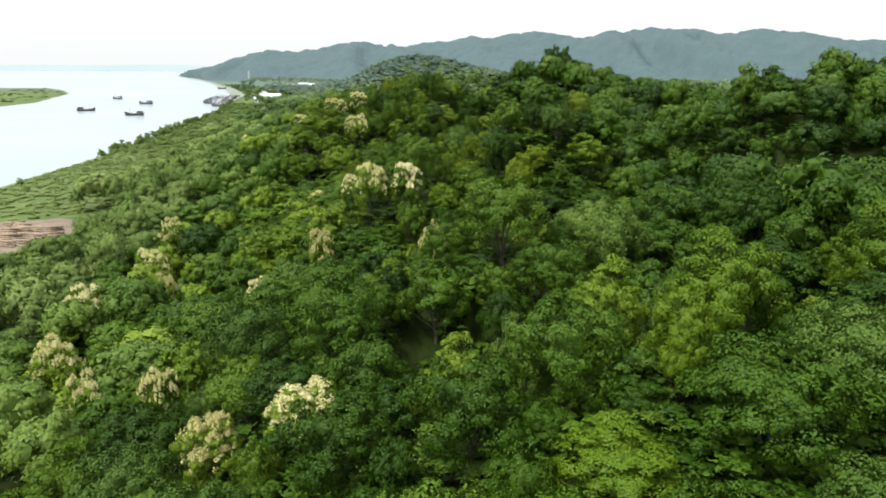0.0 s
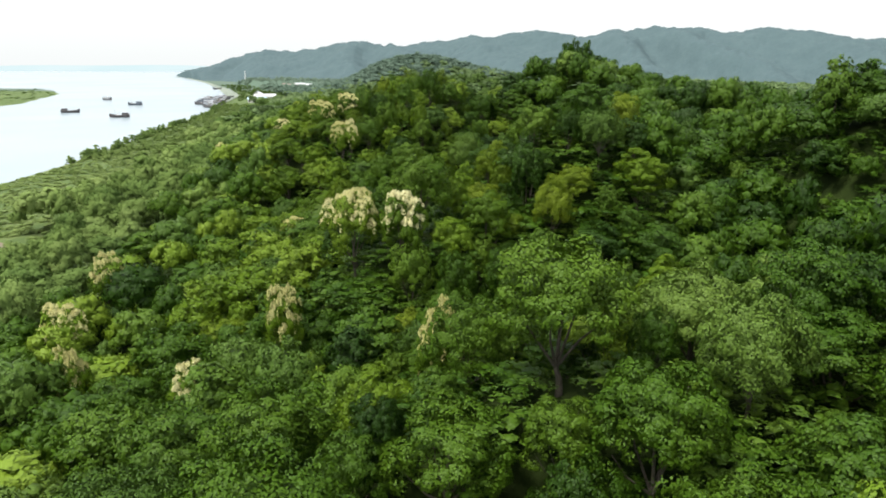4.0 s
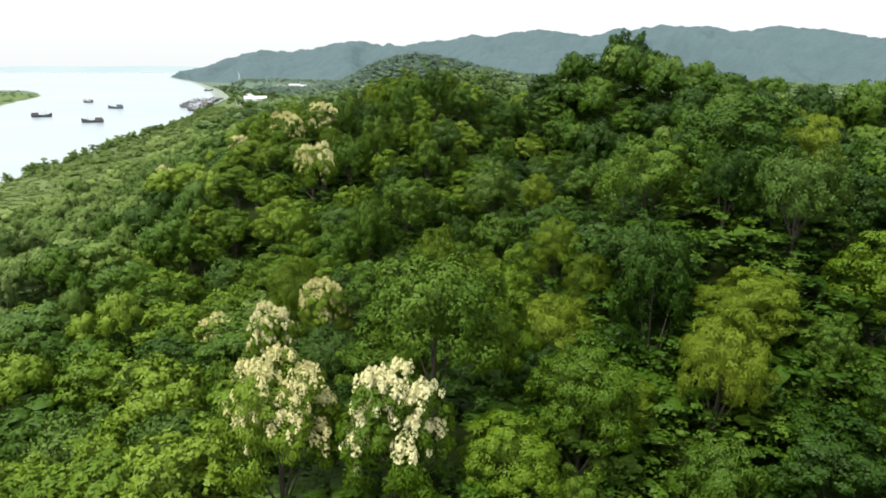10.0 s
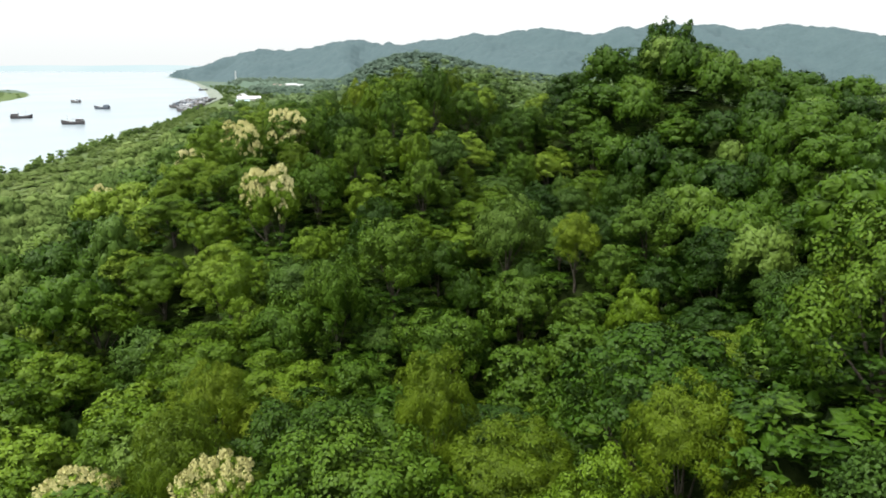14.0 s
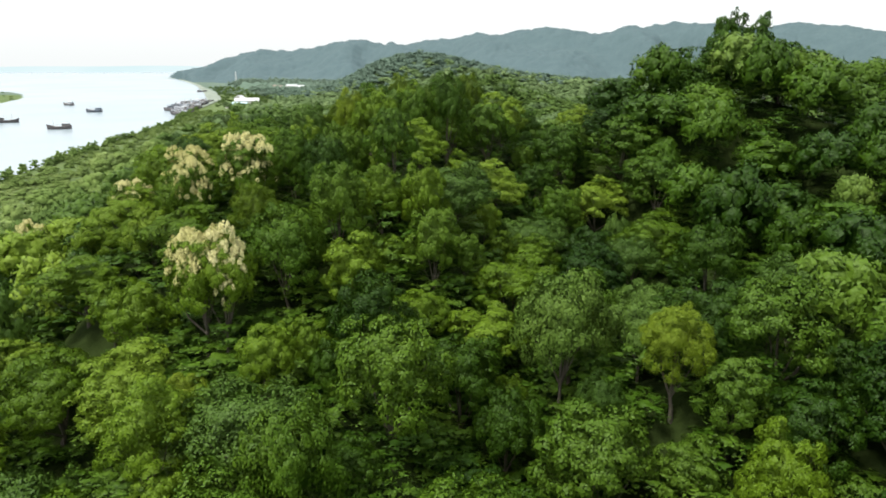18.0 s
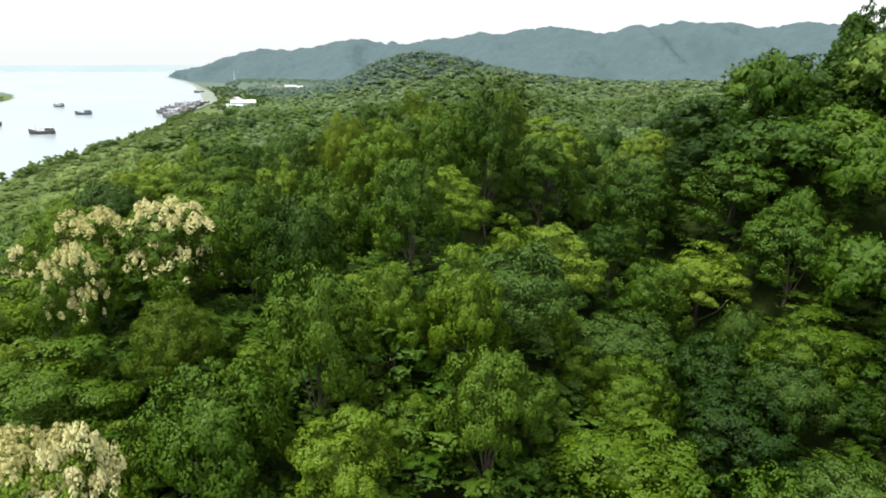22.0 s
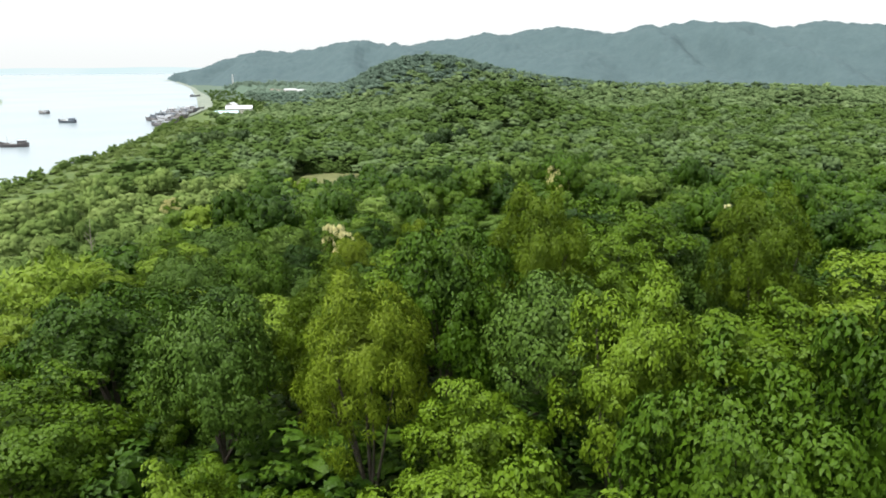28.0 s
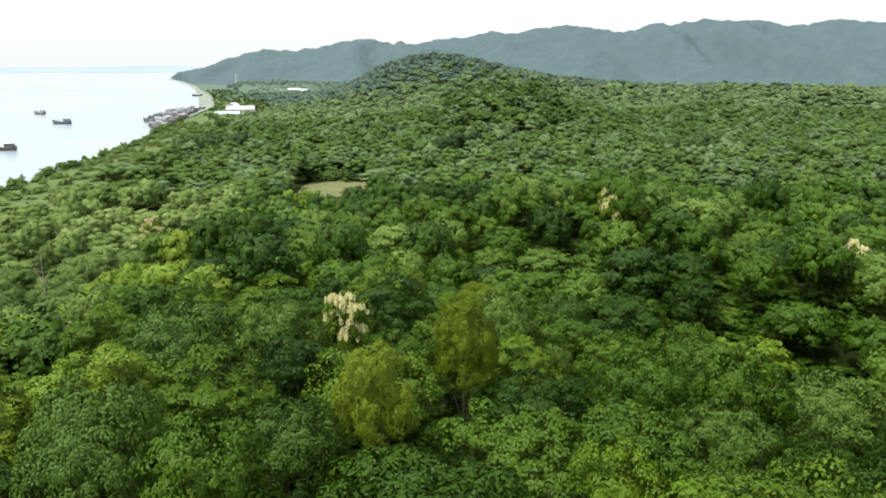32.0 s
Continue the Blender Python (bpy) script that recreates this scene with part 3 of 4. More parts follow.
LIGHT = [
    (15.4, 44.6, 28.9, 0.84), (4.0, 41.4, 24.9, 0.72), (17.4, 36.7, 29.6, 0.60), (12.4, 107.7, 26.9, 0.86), (11.2, 123.1, 28.2, 0.60), (9.4, 114.1, 27.9, 0.60),
    (27.3, 162.0, 21.9, 0.67), (-3.7, 173.2, 24.4, 0.60), (-9.8, 167.2, 23.4, 0.83), (-15.0, 181.3, 25.0, 0.71), (12.1, 201.1, 32.5, 0.60), (7.2, 181.4, 23.7, 0.65),
    (7.8, 188.7, 33.8, 0.60), (4.2, 189.6, 32.9, 0.60), (-5.3, 212.6, 35.3, 0.60), (-1.5, 211.1, 34.7, 0.60), (-18.9, 238.8, 34.0, 0.60), (10.0, 223.4, 38.3, 0.60),
    (7.5, 214.8, 39.5, 0.60), (6.7, 242.5, 31.6, 0.60), (11.5, 30.0, 24.5, 1.00), (23.5, 43.5, 31.5, 1.10), (8.3, 271.5, 24.0, 1.00), (3.4, 206.0, 38.8, 0.72),
]
BROAD = [
    (-5.1, 56.3, 24.1, 1.02), (10.2, 56.7, 22.9, 0.63), (14.3, 58.4, 26.8, 0.89), (-2.3, 74.0, 16.8, 0.60), (3.4, 101.1, 22.2, 0.60), (8.1, 100.3, 21.6, 0.60),
    (13.4, 100.1, 22.0, 0.60), (15.1, 78.6, 23.8, 0.93), (-3.8, 158.8, 21.4, 0.87), (3.2, 175.7, 26.8, 0.74), (4.8, 168.1, 26.2, 0.92), (12.5, 169.8, 20.7, 0.60),
    (-0.5, 160.7, 24.4, 0.66), (19.5, 180.2, 25.4, 0.91),
]
BROAD_RIDGE = [
    (0.5, 186.3, 33.4, 0.63), (-3.5, 182.3, 30.9, 0.78), (33.8, 187.2, 27.1, 0.75), (8.5, 185.2, 29.8, 0.60), (-4.9, 199.4, 35.2, 0.60), (0.0, 200.8, 35.6, 0.60),
    (-1.3, 195.5, 34.6, 0.60), (5.2, 196.2, 37.4, 0.60), (24.1, 204.4, 27.9, 0.68), (7.8, 209.5, 39.5, 0.60), (11.7, 209.5, 40.4, 0.60), (3.0, 221.1, 39.2, 0.60),
    (-8.8, 244.6, 31.8, 0.66), (21.6, 261.8, 26.8, 0.81), (-3.8, 309.2, 21.1, 1.20),
]
SPREADING = [
    (-26.2, 70.9, 13.1, 1.06), (-8.3, 84.3, 17.8, 0.68), (9.3, 43.4, 25.7, 0.60), (21.4, 62.8, 29.2, 0.74), (23.5, 75.6, 27.2, 0.75), (49.6, 141.0, 32.2, 0.73),
    (28.5, 116.3, 36.2, 0.60), (-29.2, 197.1, 20.7, 1.02), (17.0, 173.6, 27.5, 0.73), (36.1, 176.8, 27.3, 0.69), (-5.7, 221.8, 36.6, 0.60), (6.1, 218.5, 38.3, 0.60),
    (-13.8, 246.4, 31.1, 0.60), (19.0, 258.2, 24.3, 0.72), (-10.1, 268.1, 28.5, 0.68), (-16.0, 251.5, 30.5, 0.66), (19.8, 117.6, 31.0, 0.74),
]
DRAPED = [
    (-3.4, 103.4, 17.5, 0.89), (18.5, 114.1, 32.1, 0.61), (19.0, 104.9, 22.9, 0.61), (31.2, 290.7, 22.0, 0.87),
]
SUMMIT = [(51.6, 225, 47.8, 0.7), (54.2, 226.5, 48.9, 0.75), (57.0, 225.5, 48.4, 0.7), (58.5, 221.5, 44.4, 0.8), (47.6, 223.5, 43.8, 0.95), (44.2, 223.0, 42.4, 0.95), (64.2, 224.0, 43.2, 0.85), (51, 220.5, 44.8, 0.8), (60.5, 225.5, 43.4, 0.75), (67, 127, 43.0, 0.9), (73, 128, 42.5, 0.9), (83, 128, 42.4, 1.0), (90, 132, 43.2, 1.0)]

rng = np.random.default_rng(5)
taken = []
for kind, rows in (("flowering_tree", FLOWERING + FLOWERING_FAR), ("feathery_tree", FEATHERY), ("light_green_tree", LIGHT), ("vine_draped_tree", SUMMIT),
                   ("broadleaf_tree", BROAD + BROAD_RIDGE), ("spreading_tree", SPREADING), ("vine_draped_tree", DRAPED)):
    for k, (x, y, top, size) in enumerate(rows):
        plant(kind, x, y, top, size, 1.3 * k, k, "tall vine-hung tree on a wooded hilltop" if rows is SUMMIT else "")
        taken.append((x, y, KINDS[kind][1] * size))
taken = np.array(taken)


def spaced(x0, x1, y0, y1, passes, rng, placed=(), allowed=None):
    """Places for crowns that barely touch, the widest first: x, y and radius. Each pass gives the tries and the radii from and to."""
    cells = collections.defaultdict(list)
    for x, y, r in placed:
        cells[int(x // 8), int(y // 8)].append((x, y, r))
    found = []
    for tries, low, high in passes:
        p = np.stack([rng.uniform(x0, x1, tries), rng.uniform(y0, y1, tries)], 1)
        radius = rng.uniform(low, high, tries)
        good = wooded(p) if allowed is None else wooded(p) & allowed(p)
        for (x, y), r in zip(p[good], radius[good]):
            i, j = int(x // 8), int(y // 8)
            if all((x - a) ** 2 + (y - b) ** 2 > (CLOSENESS * (r + c)) ** 2 for di in (-1, 0, 1) for dj in (-1, 0, 1) for a, b, c in cells[i + di, j + dj]):
                cells[i, j].append((x, y, r))
                found.append((x, y, r))
    return np.array(found)


CLOSENESS = 0.85


def dead_tree(seed, x, y, top, label):
    """A bare pale trunk with a few broken limbs."""
    rng = np.random.default_rng(seed)
    foot = float(land(np.array([x]), np.array([y]))[0])
    h = top - foot
    tree = new("dead_tree")
    tree.matrix_basis = pose(x, y, foot)
    bend = [(0, 0, -0.8), (0.1, 0.05, h * 0.35), (-0.15, 0.2, h * 0.7), (0.1, 0.3, h)]
    v, f = tube(bend, [0.19, 0.15, 0.1, 0.035], 8)
    piece("trunk", mesh_from("trunk", v, [f], M_DEADWOOD, True), tree)
    for k in range(6):
        z, a, n = h * rng.uniform(0.5, 0.92), k * 1.1 + rng.uniform(0, 0.6), rng.uniform(1.0, 2.2)
        d = np.array([math.cos(a), math.sin(a), 0.75])
        start = np.array([-0.1, 0.2, z])
        v, f = tube([start, start + d * n * 0.55 + rng.uniform(-0.15, 0.15, 3), start + d * n * np.array([1, 1, 1.25])], [0.075, 0.05, 0.015], 5)
        piece("limb", mesh_from("limb", v, [f], M_DEADWOOD, True), tree)
    return tagged(tree, label, "tree")


def scatter(x0, x1, y0, y1, step, rng):
    """Uneven planting: a staggered grid with every place moved about."""
    a, b = np.meshgrid(np.arange(x0, x1, step), np.arange(y0, y1, step * 0.87))
    a = a + (np.arange(a.shape[0]) % 2)[:, None] * step / 2
    p = np.stack([a.ravel(), b.ravel()], 1) + rng.uniform(-0.42, 0.42, (a.size, 2)) * step
    return p


def wooded(p):
    """Where trees stand: on land, clear of the open field, the log yard and the grass by the river, within the view's wedge."""
    x, y = p[:, 0], p[:, 1]
    inland = x - shore_x(y)
    ok = (inland > 10) & (x > -0.64 * (y + 18) - 14) & (x < 0.86 * (y + 18) + 14)
    ok &= ~((np.abs(x + 24) < 13) & (y > 416) & (y < 488))
    ok &= ~((np.abs(x + 114) < 10) & (y > 500) & (y < 563))
    ok &= ~((inland < 54 + 5 * np.sin(y / 19.0)) & (y > 150) & (y < 345))
    ok &= ~((inland < 44 + 5 * np.sin(y / 13.0)) & (y >= 345))
    ok &= ~((inland < 66) & (y >= 345) & (rnd(np.floor(x), np.floor(y), 6) < 0.5))
    ok &= ~((np.abs(x + 92) < 23) & (y > 124) & (y < 194)) & ~((x < -76) & (y > 108) & (y < 126))
    ok &= ~((inland < 76) & (y > 770) & (y < 1150))
    return ok


dead_tree(3, -53.4, 320.0, 18.5, "bare pale dead tree standing above the canopy")

CLOSE_X0, CLOSE_X1, CLOSE_Y0, CLOSE_Y1 = -27, 36, 14, 292
singles = [(x, y, r) for x, y, r in taken]
spots = spaced(CLOSE_X0, CLOSE_X1, CLOSE_Y0, CLOSE_Y1, ((5000, 3.3, 4.3), (9000, 2.5, 3.2), (14000, 1.5, 2.2)), rng, singles)
tops = canopy(spots[:, 0], spots[:, 1])
for k, ((x, y, wide), top) in enumerate(zip(spots, tops)):
    drape = 0.5 * np.clip((x - 16) / 14.0, 0, 1) + 0.06
    u = rng.random()
    pick = ("vine_draped_tree" if u < drape else "feathery_tree" if u < drape + 0.04 else "light_green_tree" if u < drape + 0.22
            else "spreading_tree" if u < drape + 0.42 else "broadleaf_tree")
    if x < -4 and u > 0.45 and y > 105:
        pick = "light_green_tree"
    if y > 174 and x < 20:
        pick = "light_green_tree" if u < 0.78 else "spreading_tree" if u < 0.9 else "broadleaf_tree"
    if 9 < x < 18 and 180 < y < 212 and u < 0.8:
        pick = "light_green_tree"
    if y > 214 and x < -3:
        pick = "light_green_tree" if u < 0.85 else "spreading_tree"
    if y > 228:
        pick = "light_green_tree" if u < (0.5 if x < -3 else 0.15) else "broadleaf_tree" if u < 0.55 else "vine_draped_tree" if u < 0.72 else "feathery_tree" if u < 0.8 else "spreading_tree"
    if 4 < x < 32 and 110 < y < 168:
        pick = "vine_draped_tree" if u < 0.62 else "feathery_tree" if u < 0.74 else "broadleaf_tree"
    if y < 110 and abs(x) < 16 and pick in ("spreading_tree", "light_green_tree") and rng.random() < 0.6:
        pick = "vine_draped_tree"
    if -11 < x < 5 and y < 52:
        pick = "vine_draped_tree" if u < 0.6 else "broadleaf_tree"
    if 6 < x < 30 and 242 < y < 275:
        pick = "vine_draped_tree" if u < 0.5 else "broadleaf_tree"
    top = top - (rng.uniform(2.4, 5.0) if wide < 2.3 else rng.uniform(0.6, 3.2) if wide < 3.2 else np.clip(0.6 + rng.normal() * 1.1, -0.9 if top < 34 else 0.3, 2.4))
    plant(pick, x, y, top, wide / KINDS[pick][1], rng.uniform(0, 6.283), int(rng.integers(0, 12)))


# ---- the wider forest, joined into stands ----
def stand_model(seed, radius, low, high, clumps, count, length, width, droop, shell, flat=1.0, shrink=0.72, lobes=99, full=0.8):
    v, q, f, _, _, nor = crown_arrays(seed, radius, low, high, clumps, count, length, width, droop, shell, flat, 0.0, shrink, 0.8, 3, BALL0, lobes, full)
    return v, q, f, nor


MIDDLE = [stand_model(400 + i, 4.0, 3.4 - (i % 3) * 0.7, 10.0, 22, 900, 0.5, 0.38, 0.4, BALL0, (1.0, 0.8, 1.1)[i % 3], 0.7, 99, 0.85) for i in range(9)]
OUTER = [stand_model(500 + i, 4.0, 3.2, 10.0, 18, 210, 0.66, 0.5, 0.3, BALL1, (1.0, 0.8, 1.1)[i % 3], 0.75, 16, 0.98) for i in range(9)]
DISTANT = [stand_model(550 + i, 3.6, 2.0, 10.0, 14, 50, 0.7, 0.55, 0.3, BALL0, 1.0, 0.85, 11, 1.0) for i in range(12)]
REMOTE = [stand_model(600 + i, 3.6, 1.5, 10.0, 11, 14, 0.9, 0.7, 0.3, BALL0, 1.0, 0.92, 8, 1.05) for i in range(12)]


def stand(name, label, spots, models, material, rng, sizes=(0.72, 1.2), drop=(0, 1.7), category="woodland", radius=3.9):
    """Many trees as one mesh."""
    verts, quads, tris, tints, normals, n = [], [], [], [], [], 0
    x, y = spots[:, 0], spots[:, 1]
    foot = land(x, y)
    top = canopy(x, y) - drop[0] + rng.normal(size=len(x)) * drop[1]
    if spots.shape[1] == 3:
        top = top - np.interp(spots[:, 2], [1.5, 2.4, 3.4], [3.0, 1.2, 0.0])
    for i in range(len(x)):
        v, q, f, nor = models[int(rng.integers(0, len(models)))]
        a, s = rng.uniform(0, 6.283), rng.uniform(*sizes) if spots.shape[1] == 2 else spots[i, 2] / radius
        t = max(top[i] - foot[i], 2.0) / 10.0
        c, d = np.cos(a) * s, np.sin(a) * s
        verts.append(np.stack([v[:, 0] * c - v[:, 1] * d + x[i], v[:, 0] * d + v[:, 1] * c + y[i], v[:, 2] * t + foot[i]], 1))
        c, d = np.cos(a), np.sin(a)
        normals.append(unit(np.stack([nor[:, 0] * c - nor[:, 1] * d, nor[:, 0] * d + nor[:, 1] * c, nor[:, 2] * s / t], 1)))
        quads.append(q + n)
        tris.append(f + n)
        tints.append(np.full(len(v), rng.uniform(-0.5, 0.5)))
        n += len(v)
    ob = new(name, mesh_from(name, np.concatenate(verts), [np.concatenate(quads), np.concatenate(tris)], material, True, np.concatenate(normals)))
    ob.data.attributes.new("tint", "FLOAT", "POINT").data.foreach_set("value", np.concatenate(tints).astype(np.float32))
    return tagged(ob, label, category, kind="stuff")


spots = spaced(-140, 240, 8, 430, ((26000, 3.2, 4.4), (40000, 2.3, 3.1), (50000, 1.5, 2.1)), rng, (),
               lambda p: (p[:, 0] < CLOSE_X0 - 1) | (p[:, 0] > CLOSE_X1 + 1) | (p[:, 1] < CLOSE_Y0) | (p[:, 1] > CLOSE_Y1 + 1))
side = np.where(spots[:, 0] < 0, -27 - spots[:, 0], spots[:, 0] - 36)
close = (side < 48) & (spots[:, 1] < 360)
# Paler growth towards the river, darker vines on the slopes away from it.
mix = np.clip(rng.random(len(spots)) * 0.999, 0, 1)
river = spots[:, 0] < -20
mix = np.where(river, np.where(mix < 0.36, mix, np.where(mix < 0.9, 0.5 + (mix - 0.36) * 0.63, mix)), np.where(mix > 0.62, np.minimum(mix + 0.1, 0.999), mix * 0.8))
for name, label, keep, mat in (
        ("mid_green_stand", "mid-green broadleaf forest canopy on rolling ground", mix < 0.5, M_BROAD),
        ("bright_green_stand", "yellow-green leafy trees among the forest canopy", (mix >= 0.5) & (mix < 0.68), M_LIGHT),
        ("grey_green_stand", "grey-green spreading trees among the forest canopy", (mix >= 0.68) & (mix < 0.84), M_PALE),
        ("viny_stand", "vine-covered trees on the forested slope", mix >= 0.84, M_VINE)):
    bank = spots[:, 0] < -48
    stand(name, label, spots[keep & close & ~bank], MIDDLE, mat, rng)
    stand("outer_" + name, label, spots[keep & ~close & ~bank], OUTER, mat, rng)
stand("bank_stand", "pale green trees on the flat towards the river", spots[bank & close], MIDDLE, M_BANK, rng)
stand("outer_bank_stand", "pale green trees on the flat by the river", spots[bank & ~close], OUTER, M_BANK, rng)

spots = scatter(-170, 420, 430, 700, 6.8, rng)
spots = spots[wooded(spots)]
spots = spots[spots[:, 0] < 0.72 * (spots[:, 1] - 40)]
mix = rng.random(len(spots))
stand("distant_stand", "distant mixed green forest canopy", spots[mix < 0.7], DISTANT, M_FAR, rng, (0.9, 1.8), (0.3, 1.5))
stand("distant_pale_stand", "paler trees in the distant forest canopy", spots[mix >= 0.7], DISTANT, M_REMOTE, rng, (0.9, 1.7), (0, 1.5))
spots = scatter(-190, 640, 700, 1180, 8.4, rng)
spots = spots[wooded(spots)]
spots = spots[(spots[:, 0] < 0.72 * (spots[:, 1] - 40)) & (spots[:, 0] > -200)]
# Past about 900 m the leaf colour carries more painted haze.
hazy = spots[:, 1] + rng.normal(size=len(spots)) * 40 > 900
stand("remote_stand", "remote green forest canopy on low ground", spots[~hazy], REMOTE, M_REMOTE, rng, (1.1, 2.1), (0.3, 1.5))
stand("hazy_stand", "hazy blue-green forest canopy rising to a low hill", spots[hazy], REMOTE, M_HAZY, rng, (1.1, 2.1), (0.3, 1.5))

# Forest that runs on past both sides of the flight line.
spots = np.concatenate([scatter(-95, 330, -90, 330, 7.4, rng), scatter(240, 420, 330, 430, 7.4, rng)])
away = ~wooded(spots) | (spots[:, 0] > 240)
spots = spots[away & (spots[:, 0] - shore_x(spots[:, 1]) > 62) & (np.hypot(spots[:, 0] + 95, spots[:, 1] - 160) > 48)]
stand("surrounding_stand", "mid-green forest canopy spreading away over the land", spots, DISTANT, M_BROAD, rng, (0.8, 1.4), (0.5, 1.6))

# Low growth that fills the gaps under the trees.
spots = np.concatenate([scatter(CLOSE_X0 - 4, CLOSE_X1 + 4, CLOSE_Y0, CLOSE_Y1, 3.7, rng),
                        scatter(-50, 62, CLOSE_Y1, 420, 5.2, rng), scatter(-52, CLOSE_X0 - 4, 40, CLOSE_Y1, 5.2, rng)])
spots = spots[wooded(spots)]
LOW = [stand_model(700 + i, 3.0, 1.5, 10.0, 11, 300, 0.4, 0.28, 0.3, BALL0, 1.0, 0.55, 99, 0.6) for i in range(5)]
BUSH = [stand_model(720 + i, 3.2, -4.5, 10.0, 18, 110, 0.55, 0.42, 0.3, BALL1, 1.0, 0.92, 99, 1.0) for i in range(6)]
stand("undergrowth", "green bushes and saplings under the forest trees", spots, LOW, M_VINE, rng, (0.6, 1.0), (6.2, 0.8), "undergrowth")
near = np.concatenate([taken[:, :2] + d for d in ((-2.4, -3.0), (2.4, -3.0), (0, -4.6), (-3.5, 0.5), (3.5, 0.5))])
near = near[(near[:, 1] > 30) & wooded(near) & ~((near[:, 0] > 0) & (near[:, 0] < 28) & (near[:, 1] > 198) & (near[:, 1] < 244))]
spots = np.concatenate([scatter(11, 34, 96, 142, 4.0, rng), near, scatter(CLOSE_X1 + 2, 110, 20, 330, 4.2, rng)])
spots = spots[wooded(spots)]
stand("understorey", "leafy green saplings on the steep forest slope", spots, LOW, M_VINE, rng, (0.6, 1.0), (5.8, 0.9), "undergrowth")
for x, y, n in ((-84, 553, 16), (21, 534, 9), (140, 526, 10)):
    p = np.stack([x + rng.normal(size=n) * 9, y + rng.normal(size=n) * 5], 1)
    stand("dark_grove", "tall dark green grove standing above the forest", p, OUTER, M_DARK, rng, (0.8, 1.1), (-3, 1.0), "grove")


# ---- river bank: shrubs, field, log yard ----
def bank_shrubs(rng):
    y = rng.uniform(165, 770, 1300)
    inland = 4 + 60 * rng.random(1300)
    p = np.stack([shore_x(y) + inland, y], 1)
    p = p[(y > 340) | (rng.random(len(y)) < 0.12)]
    return p[~((np.abs(p[:, 0] + 92) < 18) & (np.abs(p[:, 1] - 172) < 26))]


def low_stand(name, label, spots, models, material, rng, heights, widths, category):
    """Bushes of their own height, standing on the ground."""
    verts, quads, tris, normals, n = [], [], [], [], 0
    foot = np.maximum(land(spots[:, 0], spots[:, 1]), 0)
    for (x, y), z in zip(spots, foot):
        v, q, f, nor = models[int(rng.integers(0, len(models)))]
        a, s, t = rng.uniform(0, 6.283), rng.uniform(*widths), rng.uniform(*heights) / 10.0
        c, d = np.cos(a) * s, np.sin(a) * s
        verts.append(np.stack([v[:, 0] * c - v[:, 1] * d + x, v[:, 0] * d + v[:, 1] * c + y, (v[:, 2] - 1.8) * t + z], 1))
        c, d = np.cos(a), np.sin(a)
        normals.append(unit(np.stack([nor[:, 0] * c - nor[:, 1] * d, nor[:, 0] * d + nor[:, 1] * c, nor[:, 2] * s / t], 1)))
        quads.append(q + n)
        tris.append(f + n)
        n += len(v)
    ob = new(name, mesh_from(name, np.concatenate(verts), [np.concatenate(quads), np.concatenate(tris)], material, True, np.concatenate(normals)))
    return tagged(ob, label, category, kind="stuff")


low_stand("bank_shrubs", "pale green shrubs along the grassy river bank", bank_shrubs(rng), BUSH, M_BANK, rng, (0.6, 3.3), (0.35, 0.9), "shrubs")
y = rng.uniform(322, 800, 130)
low_stand("waterside_bushes", "rounded dark green bushes at the water's edge", np.stack([shore_x(y) + rng.uniform(1, 6, 130), y], 1), BUSH, M_BANK, rng, (2.0, 5.5), (0.5, 1.0), "bushes")
y = rng.uniform(120, 400, 2600)
spots = np.stack([shore_x(y) + rng.uniform(2, 72, 2600), y], 1)
spots = spots[np.hypot((spots[:, 0] + 91) / 15, (spots[:, 1] - 172) / 21) > 1]
low_stand("bank_tussocks", "rough tussocks of grass on the river bank", spots, BUSH[:3], M_BANK, rng, (0.25, 1.1), (0.22, 0.6), "grass")
spots = np.stack([rng.uniform(-640, -400, 160), rng.uniform(720, 1270, 160)], 1)
spots = spots[spots[:, 0] < bar_x(spots[:, 1]) - 6]
low_stand("bar_shrubs", "low green scrub on the flat river bar", spots, BUSH, M_BANK, rng, (0.8, 2.0), (0.6, 1.4), "shrubs")
y = rng.uniform(840, 1500, 420)
spots = np.stack([shore_x(y) + rng.uniform(16, 95, 420), y], 1)
low_stand("landing_shrubs", "green bushes and small trees near the landing place", spots, BUSH, M_FAR, rng, (1.0, 4.5), (0.5, 1.1), "shrubs")


spots = np.stack([rng.uniform(-330, -40, 560), rng.uniform(1380, 1800, 560)], 1)
spots = spots[((spots[:, 1] > 1475) | (spots[:, 0] > -140)) & (spots[:, 0] > shore_x(spots[:, 1]) + 60)]
# Village trees and grove wear leaves with the haze painted in.
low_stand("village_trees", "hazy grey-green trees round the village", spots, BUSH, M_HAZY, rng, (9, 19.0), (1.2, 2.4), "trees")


spots = np.stack([rng.uniform(-230, -20, 900), rng.uniform(1080, 1420, 900)], 1)
spots = spots[(spots[:, 0] > shore_x(spots[:, 1]) + 70) & (np.hypot(spots[:, 0] + 152, (spots[:, 1] - 1235) * 0.6) > 26)]
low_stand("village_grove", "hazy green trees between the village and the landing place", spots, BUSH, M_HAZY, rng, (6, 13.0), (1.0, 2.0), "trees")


spots = np.stack([rng.uniform(-37, -11, 60), 487 + rng.uniform(-3, 5, 60)], 1)
low_stand("field_edge_bushes", "green bushes along the edge of a clearing", spots, BUSH, M_FAR, rng, (3, 7.0), (0.6, 1.0), "bushes")


